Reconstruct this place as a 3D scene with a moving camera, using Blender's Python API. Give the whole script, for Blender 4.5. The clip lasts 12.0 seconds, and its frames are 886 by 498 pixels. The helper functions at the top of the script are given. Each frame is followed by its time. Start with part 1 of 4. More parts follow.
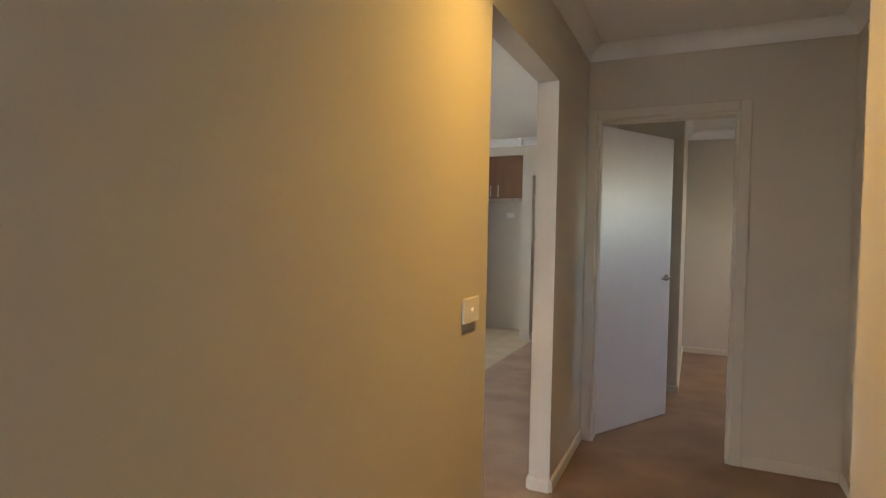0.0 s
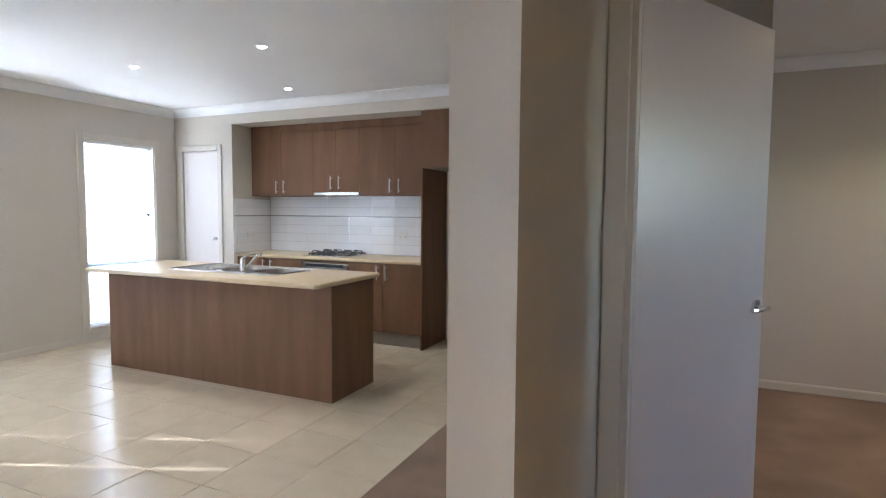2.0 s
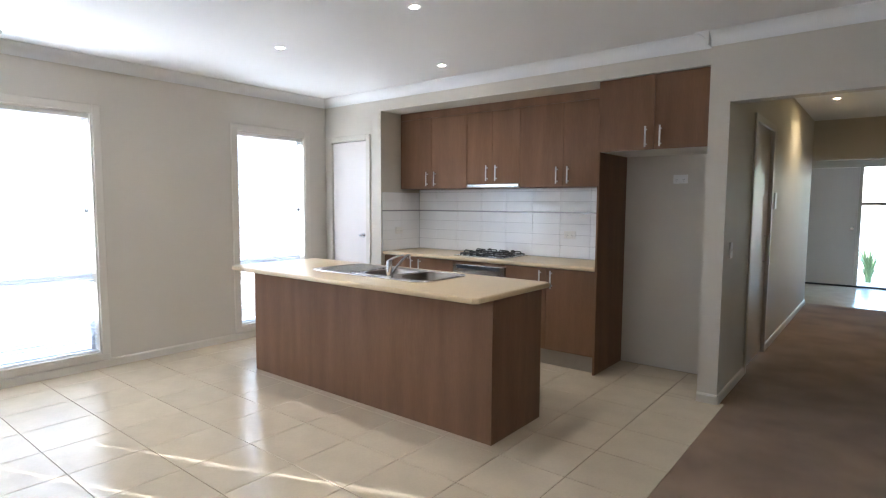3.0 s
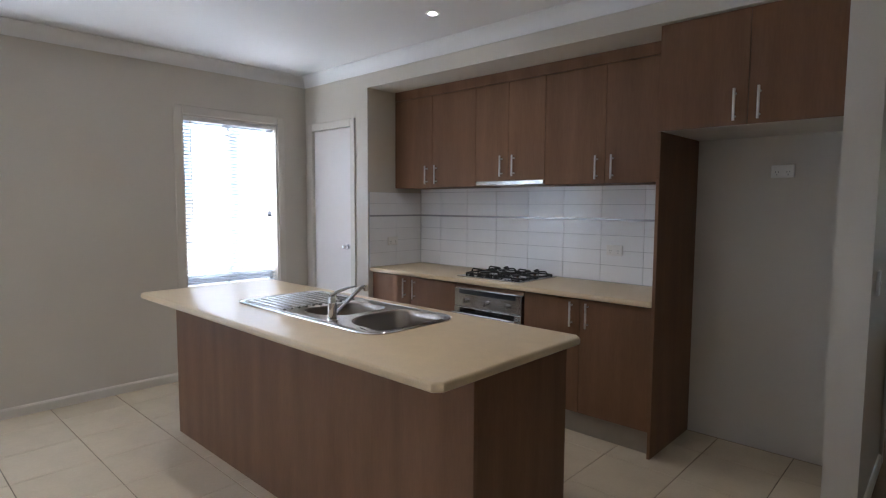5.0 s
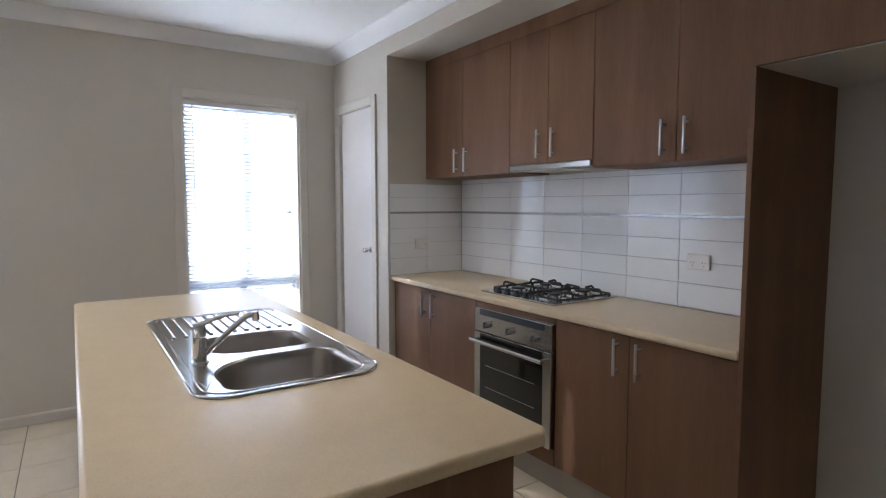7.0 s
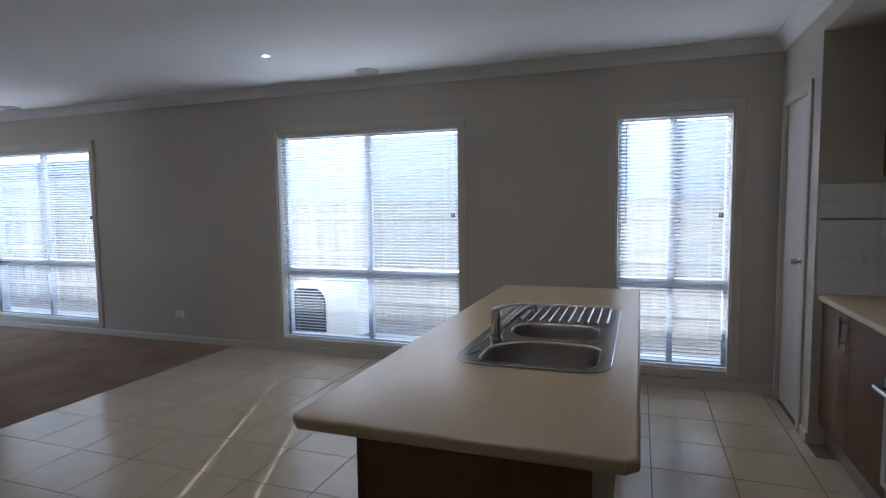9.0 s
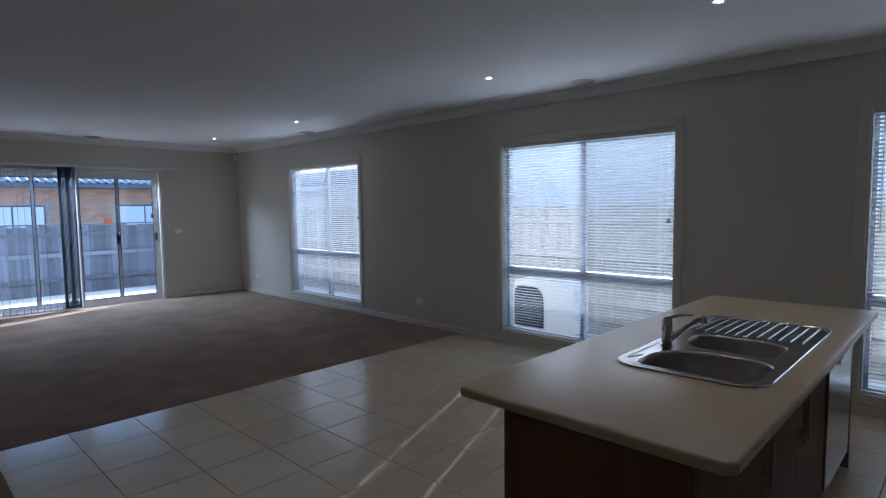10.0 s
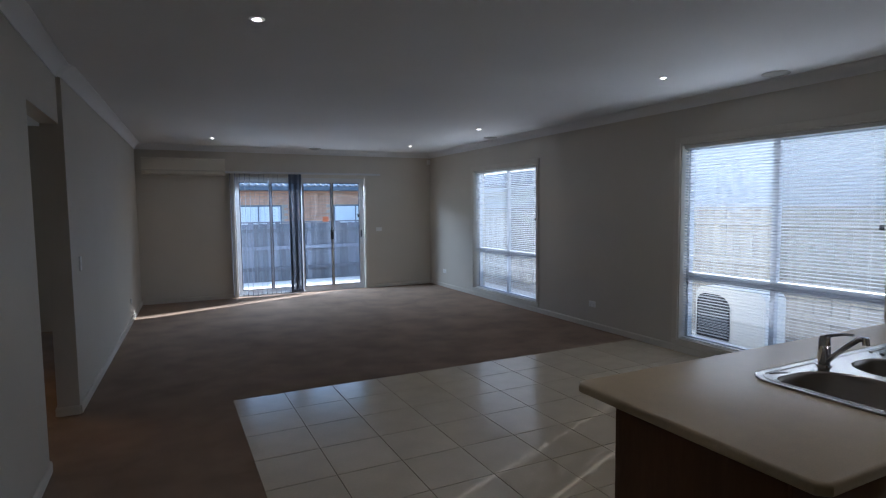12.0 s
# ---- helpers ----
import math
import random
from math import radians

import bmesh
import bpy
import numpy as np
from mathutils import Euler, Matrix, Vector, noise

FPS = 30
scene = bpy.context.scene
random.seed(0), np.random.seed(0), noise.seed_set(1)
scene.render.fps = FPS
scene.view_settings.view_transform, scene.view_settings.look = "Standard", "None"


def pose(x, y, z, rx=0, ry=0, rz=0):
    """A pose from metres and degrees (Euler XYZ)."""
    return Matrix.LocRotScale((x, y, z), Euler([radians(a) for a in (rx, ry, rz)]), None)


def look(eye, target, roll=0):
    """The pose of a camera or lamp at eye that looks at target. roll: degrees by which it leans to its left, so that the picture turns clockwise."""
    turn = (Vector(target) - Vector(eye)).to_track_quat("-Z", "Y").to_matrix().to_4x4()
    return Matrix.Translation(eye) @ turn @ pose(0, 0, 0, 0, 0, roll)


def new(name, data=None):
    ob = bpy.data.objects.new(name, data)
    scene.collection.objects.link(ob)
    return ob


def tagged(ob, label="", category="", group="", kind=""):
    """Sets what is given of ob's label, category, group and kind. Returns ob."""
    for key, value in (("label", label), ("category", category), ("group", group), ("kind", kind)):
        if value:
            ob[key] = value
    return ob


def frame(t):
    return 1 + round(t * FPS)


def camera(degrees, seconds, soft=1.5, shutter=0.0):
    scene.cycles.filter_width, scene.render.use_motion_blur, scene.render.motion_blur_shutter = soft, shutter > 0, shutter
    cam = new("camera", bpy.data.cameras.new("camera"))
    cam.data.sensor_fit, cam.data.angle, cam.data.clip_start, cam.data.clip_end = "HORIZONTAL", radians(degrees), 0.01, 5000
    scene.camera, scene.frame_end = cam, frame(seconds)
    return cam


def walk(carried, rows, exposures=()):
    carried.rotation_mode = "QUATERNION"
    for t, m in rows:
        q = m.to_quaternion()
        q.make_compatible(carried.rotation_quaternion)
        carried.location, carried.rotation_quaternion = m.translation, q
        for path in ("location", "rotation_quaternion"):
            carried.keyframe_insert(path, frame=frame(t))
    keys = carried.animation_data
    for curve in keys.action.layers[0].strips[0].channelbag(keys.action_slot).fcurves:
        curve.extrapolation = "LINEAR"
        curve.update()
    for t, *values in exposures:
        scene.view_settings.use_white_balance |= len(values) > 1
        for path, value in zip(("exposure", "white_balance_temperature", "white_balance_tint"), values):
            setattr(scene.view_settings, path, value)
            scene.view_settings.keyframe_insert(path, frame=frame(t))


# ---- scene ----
cam = camera(77.1, 12.0, soft=1.2)
PATH = [
    (0, (0.499, -1.24, 1.372), (-0.326, 0.581, 1.311), 1.1),
    (0.5, (0.469, -0.677, 1.36), (-0.243, 1.191, 1.284), 1.0),
    (1, (0.434, -0.125, 1.386), (-0.241, 1.755, 1.283), 0.8),
    (1.5, (0.305, 0.406, 1.409), (-0.39, 2.278, 1.288), 0.6),
    (2, (0.067, 0.854, 1.42), (-0.745, 2.676, 1.28), 0.4),
    (2.5, (-0.237, 1.248, 1.431), (-1.277, 2.949, 1.277), 0.2),
    (3, (-0.537, 1.512, 1.419), (-1.781, 3.068, 1.255), 0.3),
    (3.2, (-0.639, 1.618, 1.441), (-1.906, 3.155, 1.273), 0.2),
    (5, (-1.154, 2.795, 1.433), (-2.514, 4.252, 1.274), 0.3),
    (5.5, (-1.177, 3.158, 1.435), (-2.588, 4.566, 1.275), 0.1),
    (6, (-1.247, 3.494, 1.43), (-2.722, 4.836, 1.272), 0.0),
    (6.5, (-1.388, 3.76, 1.422), (-2.9, 5.059, 1.264), 0.0),
    (7, (-1.415, 3.974, 1.391), (-3.074, 5.081, 1.232), 0.0),
    (7.2, (-1.398, 4.072, 1.386), (-3.179, 4.968, 1.228), -0.2),
    (8.8, (-1.083, 4.759, 1.437), (-3.023, 4.302, 1.271), -0.5),
    (9, (-1.073, 4.824, 1.444), (-2.952, 4.159, 1.285), -0.7),
    (9.5, (-0.954, 5.022, 1.505), (-2.596, 3.894, 1.334), -0.9),
    (10, (-0.929, 5.207, 1.499), (-2.363, 3.822, 1.345), -0.7),
    (10.5, (-0.941, 5.407, 1.52), (-2.216, 3.874, 1.368), -0.6),
    (11, (-0.951, 5.502, 1.535), (-2.05, 3.838, 1.383), -0.6),
    (11.5, (-0.945, 5.533, 1.54), (-1.905, 3.784, 1.39), -0.5),
    (12, (-0.96, 5.533, 1.539), (-1.845, 3.747, 1.388), -0.6),
]
walk(cam, [(t, look(*p)) for t, *p in PATH],
     [(0.0, 4.7, 6300, 10), (0.5, 4.6, 6000, 10), (1.0, 4.55, 5650, 11), (1.5, 4.78, 5650, 11), (2.0, 4.62, 5550, 11), (2.5, 4.66, 5600, 11), (3.2, 4.5, 5700, 11), (5.0, 3.75, 5650, 13), (6.5, 3.88, 5600, 13), (7.0, 3.96, 5600, 13), (7.2, 3.96, 5600, 13), (8.8, 2.68, 5500, 13), (10.0, 1.85, 5250, 13), (10.5, 1.92, 5300, 13), (11.0, 2.08, 5400, 12), (11.5, 1.9, 5400, 12), (12.0, 1.92, 5450, 12)])
LIVING_W, HALL_WATT, VEST_W, VX, VY = 0.2, 0.3, 0.36, 0.24, 0.36   # lamp power, and the vestibule lamp's place
DOOR_SKY_W = 34.0

# ---- sky, sun ----
world = bpy.data.worlds.new("world")
scene.world = world
world.use_nodes = True
wn = world.node_tree.nodes
sky = wn.new("ShaderNodeTexSky")
sky.sky_type, sky.sun_disc = "NISHITA", False
sky.sun_elevation, sky.sun_rotation = radians(28), radians(248.2)
wn["Background"].inputs["Strength"].default_value = 0.15
world.node_tree.links.new(sky.outputs["Color"], wn["Background"].inputs["Color"])
sun = new("sun", bpy.data.lights.new("sun", "SUN"))
sun.data.energy, sun.data.angle, sun.data.color = 3.4, radians(0.5), (1.0, 0.95, 0.87)
sun.matrix_world = look((-20, -8.0, 11.45), (0, 0, 0))

# ---- helpers ----
BASE = {}


def thing(name, base, label, category, group="", kind=""):
    ob = new(name)
    ob.location = base
    ob.empty_display_size = 0.1
    BASE[ob.name] = Vector(base)
    return tagged(ob, label, category, group, kind)


def finish(bm, name, material, base=(0, 0, 0), smooth=False):
    bmesh.ops.recalc_face_normals(bm, faces=bm.faces)
    for v in bm.verts:
        v.co -= Vector(base)
    me = bpy.data.meshes.new(name)
    bm.to_mesh(me)
    bm.free()
    me.materials.append(material)
    if smooth:
        me.polygons.foreach_set("use_smooth", [True] * len(me.polygons))
        me.set_sharp_from_angle(angle=radians(35))
    return me


def part(name, bm, material, parent, label="", smooth=False):
    """One mesh under a thing or a part, built in world coordinates."""
    base = BASE[parent.name]
    ob = new(name, finish(bm, name, material, base, smooth))
    ob.parent = parent
    BASE[ob.name] = base
    return tagged(ob, label)


def single(name, bm, material, label, category, kind="", group="", base=(0, 0, 0), smooth=False):
    """A thing, or a piece of the setting, that is one mesh."""
    ob = new(name, finish(bm, name, material, base, smooth))
    ob.location = base
    BASE[ob.name] = Vector(base)
    return tagged(ob, label, category, group, kind)


def box(bm, x0, x1, y0, y1, z0, z1, bevel=0.0, segments=1):
    tmp = bmesh.new() if bevel else bm
    m = pose((x0 + x1) / 2, (y0 + y1) / 2, (z0 + z1) / 2) @ Matrix.Diagonal((abs(x1 - x0), abs(y1 - y0), abs(z1 - z0), 1))
    bmesh.ops.create_cube(tmp, size=1, matrix=m)
    if bevel:
        bmesh.ops.bevel(tmp, geom=tmp.edges[:], offset=bevel, segments=segments, affect="EDGES", profile=0.5)
        me = bpy.data.meshes.new("tmp")
        tmp.to_mesh(me)
        tmp.free()
        bm.from_mesh(me)
        bpy.data.meshes.remove(me)
    return bm


def bx(*a, **k):
    return box(bmesh.new(), *a, **k)


def rod(bm, a, b, r, n=12, r2=None):
    a, b = Vector(a), Vector(b)
    m = Matrix.Translation((a + b) / 2) @ (b - a).to_track_quat("Z", "Y").to_matrix().to_4x4()
    bmesh.ops.create_cone(bm, cap_ends=True, segments=n, radius1=r, radius2=r if r2 is None else r2, depth=(b - a).length, matrix=m)
    return bm


def tube(bm, points, r, n=10):
    """A round bar along a line of points."""
    pts = [Vector(p) for p in points]
    rings = []
    for i, p in enumerate(pts):
        d = (pts[min(i + 1, len(pts) - 1)] - pts[max(i - 1, 0)]).normalized()
        m = Matrix.Translation(p) @ d.to_track_quat("Z", "Y").to_matrix().to_4x4()
        rings.append([bm.verts.new(m @ Vector((r * math.cos(k * 2 * math.pi / n), r * math.sin(k * 2 * math.pi / n), 0))) for k in range(n)])
    for a, b in zip(rings, rings[1:]):
        for k in range(n):
            bm.faces.new((a[k], a[(k + 1) % n], b[(k + 1) % n], b[k]))
    bm.faces.new(rings[0]), bm.faces.new(rings[-1])
    return bm


def prism(bm, outline, z0, z1):
    """An upright prism over an outline in x and y."""
    lo = [bm.verts.new((x, y, z0)) for x, y in outline]
    hi = [bm.verts.new((x, y, z1)) for x, y in outline]
    n = len(lo)
    for i in range(n):
        bm.faces.new((lo[i], lo[(i + 1) % n], hi[(i + 1) % n], hi[i]))
    bm.faces.new(lo[::-1]), bm.faces.new(hi)
    return bm


def rounded(x0, x1, y0, y1, r, n=6):
    """The outline of a rectangle with round corners."""
    out = []
    for cx, cy, a in ((x1 - r, y1 - r, 0), (x0 + r, y1 - r, 90), (x0 + r, y0 + r, 180), (x1 - r, y0 + r, 270)):
        for i in range(n + 1):
            t = radians(a + 90 * i / n)
            out.append((cx + r * math.cos(t), cy + r * math.sin(t)))
    return out


def rounded_each(x0, x1, y0, y1, radii, n=8):
    """A rectangle's outline with its own radius at the corners NE, NW, SW and SE."""
    ne, nw, sw, se = radii
    out = []
    for r, cx, cy, a in ((ne, x1 - ne, y1 - ne, 0), (nw, x0 + nw, y1 - nw, 90), (sw, x0 + sw, y0 + sw, 180), (se, x1 - se, y0 + se, 270)):
        for i in range(n + 1):
            t = radians(a + 90 * i / n)
            out.append((cx + r * math.cos(t), cy + r * math.sin(t)))
    return out


def sweep(bm, profile, a, b, inward):
    """A moulding from a to b: profile in (inward, up)."""
    a, b, inward = Vector(a), Vector(b), Vector(inward)
    rings = [[bm.verts.new(p + inward * u + Vector((0, 0, v))) for u, v in profile] for p in (a, b)]
    n = len(profile)
    for i in range(n):
        bm.faces.new((rings[0][i], rings[0][(i + 1) % n], rings[1][(i + 1) % n], rings[1][i]))
    bm.faces.new(rings[0]), bm.faces.new(rings[1][::-1])
    return bm


# ---- materials ----
def shader(name, color, rough=0.5, metal=0.0, vary=0.0, scale=8.0, stretch=(1, 1, 1), bump=0.0, bump_scale=200.0, fine=0.0, coat=0.0,
           spec=0.5, each=0.0, rough_vary=0.0, second=None, sheen=0.0):
    """A painted, laminated, woven or cast surface with variation at two sizes, fine relief and uneven gloss."""
    m = bpy.data.materials.new(name)
    m.use_nodes = True
    nt = m.node_tree
    ns, ln = nt.nodes, nt.links.new
    b = ns["Principled BSDF"]
    b.inputs["Base Color"].default_value = (*color, 1)
    b.inputs["Roughness"].default_value = rough
    b.inputs["Metallic"].default_value = metal
    b.inputs["Coat Weight"].default_value = coat
    b.inputs["Coat Roughness"].default_value = 0.1
    b.inputs["Specular IOR Level"].default_value = spec
    tc, mp = ns.new("ShaderNodeTexCoord"), ns.new("ShaderNodeMapping")
    mp.inputs["Scale"].default_value = stretch
    ln(tc.outputs["Object"], mp.inputs["Vector"])
    big, small = ns.new("ShaderNodeTexNoise"), ns.new("ShaderNodeTexNoise")
    big.inputs["Scale"].default_value, big.inputs["Detail"].default_value = scale, 5
    small.inputs["Scale"].default_value, small.inputs["Detail"].default_value = bump_scale, 3
    ln(mp.outputs["Vector"], big.inputs["Vector"])
    ln(mp.outputs["Vector"], small.inputs["Vector"])
    ramp = ns.new("ShaderNodeMapRange")
    ramp.inputs["From Min"].default_value, ramp.inputs["From Max"].default_value = 0.3, 0.7
    ramp.inputs["To Min"].default_value, ramp.inputs["To Max"].default_value = 1 - vary, 1 + vary
    ln(big.outputs["Fac"], ramp.inputs["Value"])
    ramp2 = ns.new("ShaderNodeMapRange")
    ramp2.inputs["From Min"].default_value, ramp2.inputs["From Max"].default_value = 0.3, 0.7
    ramp2.inputs["To Min"].default_value, ramp2.inputs["To Max"].default_value = 1 - fine, 1 + fine
    ln(small.outputs["Fac"], ramp2.inputs["Value"])
    mul = ns.new("ShaderNodeMath")
    mul.operation = "MULTIPLY"
    ln(ramp.outputs["Result"], mul.inputs[0])
    ln(ramp2.outputs["Result"], mul.inputs[1])
    value = mul
    if each:
        info, er, em = ns.new("ShaderNodeObjectInfo"), ns.new("ShaderNodeMapRange"), ns.new("ShaderNodeMath")
        er.inputs["To Min"].default_value, er.inputs["To Max"].default_value = 1 - each, 1 + each
        ln(info.outputs["Random"], er.inputs["Value"])
        em.operation = "MULTIPLY"
        ln(mul.outputs[0], em.inputs[0])
        ln(er.outputs["Result"], em.inputs[1])
        value = em
    base = ns.new("ShaderNodeMix")
    base.data_type = "RGBA"
    base.inputs[6].default_value = (*color, 1)
    base.inputs[7].default_value = (*(second or color), 1)
    ln(big.outputs["Fac"], base.inputs[0])
    vec = ns.new("ShaderNodeVectorMath")
    vec.operation = "SCALE"
    ln(base.outputs[2], vec.inputs[0])
    ln(value.outputs[0], vec.inputs["Scale"])
    ln(vec.outputs[0], b.inputs["Base Color"])
    if rough_vary:
        rr = ns.new("ShaderNodeMapRange")
        rr.inputs["To Min"].default_value, rr.inputs["To Max"].default_value = max(rough - rough_vary, 0.02), rough + rough_vary
        ln(big.outputs["Fac"], rr.inputs["Value"])
        ln(rr.outputs["Result"], b.inputs["Roughness"])
    if sheen:
        b.inputs["Sheen Weight"].default_value, b.inputs["Sheen Roughness"].default_value = sheen, 0.5
        b.inputs["Sheen Tint"].default_value = (1.0, 0.92, 0.84, 1)
    if bump:
        bp = ns.new("ShaderNodeBump")
        bp.inputs["Strength"].default_value, bp.inputs["Distance"].default_value = min(bump, 1.0), 0.002
        ln(small.outputs["Fac"], bp.inputs["Height"])
        ln(bp.outputs["Normal"], b.inputs["Normal"])
    return m


def glass(name, tint=(0.965, 0.985, 0.985)):
    m = bpy.data.materials.new(name)
    m.use_nodes = True
    nt = m.node_tree
    nt.nodes.remove(nt.nodes["Principled BSDF"])
    clear, gloss, mix, weight, power, fres = (nt.nodes.new(k) for k in ("ShaderNodeBsdfTransparent", "ShaderNodeBsdfGlossy", "ShaderNodeMixShader", "ShaderNodeLayerWeight", "ShaderNodeMath", "ShaderNodeMath"))
    clear.inputs["Color"].default_value = (*tint, 1)
    gloss.inputs["Roughness"].default_value = 0.01
    # gloss grows towards grazing, alike on both faces of the pane
    power.operation, fres.operation = "POWER", "MULTIPLY_ADD"
    power.inputs[1].default_value = 5
    fres.inputs[1].default_value, fres.inputs[2].default_value = 0.9, 0.035
    nt.links.new(weight.outputs["Facing"], power.inputs[0])
    nt.links.new(power.outputs[0], fres.inputs[0])
    nt.links.new(fres.outputs[0], mix.inputs[0])
    nt.links.new(clear.outputs[0], mix.inputs[1])
    nt.links.new(gloss.outputs[0], mix.inputs[2])
    nt.links.new(mix.outputs[0], nt.nodes["Material Output"].inputs["Surface"])
    return m


def glow(name, color, strength):
    m = bpy.data.materials.new(name)
    m.use_nodes = True
    b = m.node_tree.nodes["Principled BSDF"]
    b.inputs["Base Color"].default_value = (*color, 1)
    b.inputs["Emission Color"].default_value = (*color, 1)
    b.inputs["Emission Strength"].default_value = strength
    return m


def translucent(name, color, share=0.4, rough=0.5):
    m = bpy.data.materials.new(name)
    m.use_nodes = True
    nt = m.node_tree
    b = nt.nodes["Principled BSDF"]
    b.inputs["Base Color"].default_value = (*color, 1)
    b.inputs["Roughness"].default_value = rough
    tr, mix = nt.nodes.new("ShaderNodeBsdfTranslucent"), nt.nodes.new("ShaderNodeMixShader")
    tr.inputs["Color"].default_value = (*color, 1)
    mix.inputs[0].default_value = share
    nt.links.new(b.outputs[0], mix.inputs[1])
    nt.links.new(tr.outputs[0], mix.inputs[2])
    nt.links.new(mix.outputs[0], nt.nodes["Material Output"].inputs["Surface"])
    return m


WALL = shader("wall_paint", (0.60, 0.555, 0.475), 0.55, vary=0.025, scale=1.3, bump=0.12, bump_scale=260, fine=0.01)
CEILING = shader("ceiling_paint", (0.80, 0.80, 0.79), 0.75, vary=0.02, scale=1.0, bump=0.05, bump_scale=300)
TRIM = shader("trim_gloss_paint", (0.64, 0.595, 0.515), 0.35, vary=0.02, scale=3, bump=0.04, bump_scale=120)
DOORPAINT = shader("door_paint", (0.74, 0.685, 0.645), 0.34, vary=0.02, scale=2, bump=0.05, bump_scale=160)
CARPET = shader("cut_pile_carpet", (0.255, 0.172, 0.114), 0.95, vary=0.26, scale=2.6, bump=1.0, bump_scale=420, fine=0.30, spec=0.06, sheen=0.2)
TILE = shader("floor_tile", (0.62, 0.525, 0.385), 0.20, vary=0.05, scale=5, bump=0.02, bump_scale=60, fine=0.02, each=0.03, rough_vary=0.06)
GROUT = shader("grout", (0.20, 0.16, 0.115), 0.9, vary=0.1, scale=10, bump=0.3, bump_scale=300)
WALNUT = shader("walnut_laminate", (0.168, 0.090, 0.049), 0.46, vary=0.09, scale=2.0, stretch=(5, 5, 0.5), bump=0.04, bump_scale=26, fine=0.06, spec=0.18, second=(0.208, 0.113, 0.063))
CREAM = shader("cream_laminate", (0.65, 0.51, 0.322), 0.30, vary=0.03, scale=14, bump=0.03, bump_scale=300, fine=0.06, spec=0.5)
WHITE_TILE = shader("white_glazed_tile", (0.87, 0.88, 0.89), 0.06, vary=0.015, scale=3, bump=0.03, bump_scale=12, each=0.02)
WGROUT = shader("pale_grout", (0.50, 0.51, 0.53), 0.9, vary=0.05)
STEEL = shader("brushed_steel", (0.52, 0.51, 0.49), 0.20, 1.0, vary=0.04, scale=6, stretch=(1, 8, 8), rough_vary=0.07)
# sink steel darkened and browned to carry the room's warm reflection
BOWLSTEEL = shader("reflection_toned_bowl_steel", (0.41, 0.375, 0.34), 0.30, 1.0, vary=0.06, scale=5, rough_vary=0.06)
CHROME = shader("chrome", (0.72, 0.72, 0.72), 0.08, 1.0, vary=0.02)
BLACK = shader("black_enamel", (0.012, 0.012, 0.013), 0.35, vary=0.1, bump=0.08, bump_scale=150)
IRON = shader("cast_iron", (0.02, 0.02, 0.02), 0.6, vary=0.15, bump=0.3, bump_scale=300)
OVENGLASS = shader("oven_glass", (0.012, 0.011, 0.010), 0.04, vary=0.1, coat=0.5)
KICK = shader("kickboard", (0.33, 0.29, 0.24), 0.4, 0.2, vary=0.05)
ALU = shader("white_aluminium", (0.66, 0.67, 0.68), 0.35, vary=0.02, scale=4)
PLASTIC = shader("white_plastic", (0.80, 0.79, 0.76), 0.35, vary=0.01)
DARKPLASTIC = shader("dark_plastic", (0.02, 0.02, 0.022), 0.4)
SLAT = translucent("blind_slat", (0.62, 0.65, 0.69), 0.06, 0.4)
WINALU = shader("grey_white_window_aluminium", (0.60, 0.62, 0.65), 0.4, vary=0.03, scale=4)
# window aluminium with the shade below the transom put into its grey
SASH_SHADE = shader("shaded_sash_aluminium", (0.46, 0.48, 0.52), 0.4, vary=0.03, scale=4)
GREYALU = shader("dark_grey_aluminium", (0.30, 0.32, 0.35), 0.45, vary=0.03)
# air conditioner plastic, its shade put into the beige
ACBEIGE = shader("shaded_cream_plastic", (0.70, 0.65, 0.54), 0.4, vary=0.015)
VANE = translucent("vertical_vane", (0.16, 0.18, 0.23), 0.06, 0.7)
HANDLE = shader("satin_nickel", (0.66, 0.64, 0.61), 0.30, 1.0, vary=0.03)
STRIP = shader("dull_metal_strip", (0.36, 0.36, 0.38), 0.28, 1.0, vary=0.05)
VENT = shader("aged_vent_plastic", (0.42, 0.40, 0.37), 0.5, vary=0.05)
GLASS = glass("window_glass")


def mesh_cloth(name, color, share):
    """Fine woven screen: some light passes between the threads."""
    m = bpy.data.materials.new(name)
    m.use_nodes = True
    nt = m.node_tree
    clear, mix = nt.nodes.new("ShaderNodeBsdfTransparent"), nt.nodes.new("ShaderNodeMixShader")
    b = nt.nodes["Principled BSDF"]
    b.inputs["Base Color"].default_value = (*color, 1)
    b.inputs["Roughness"].default_value = 0.7
    mix.inputs[0].default_value = share
    nt.links.new(clear.outputs[0], mix.inputs[1])
    nt.links.new(b.outputs[0], mix.inputs[2])
    nt.links.new(mix.outputs[0], nt.nodes["Material Output"].inputs["Surface"])
    return m


SCREEN = mesh_cloth("insect_screen", (0.10, 0.12, 0.16), 0.22)
LAMP = glow("lamp_disc", (1.0, 0.93, 0.82), 22)
WARMLAMP = glow("warm_lamp_disc", (1.0, 0.72, 0.32), 40)

# ---- plan ----
XW, YN, YS, XE, XF, CEIL = -5.72, 5.785, -4.63, -0.280, -0.167, 2.595
HALL_W, HALL_N = -1.42, 13.45
YH = 5.74  # face of the wall round the hall opening


def slab(name, material, label, category, *boxes):
    bm = bmesh.new()
    for b in boxes:
        box(bm, *b)
    return single(name, bm, material, label, category, "structure")


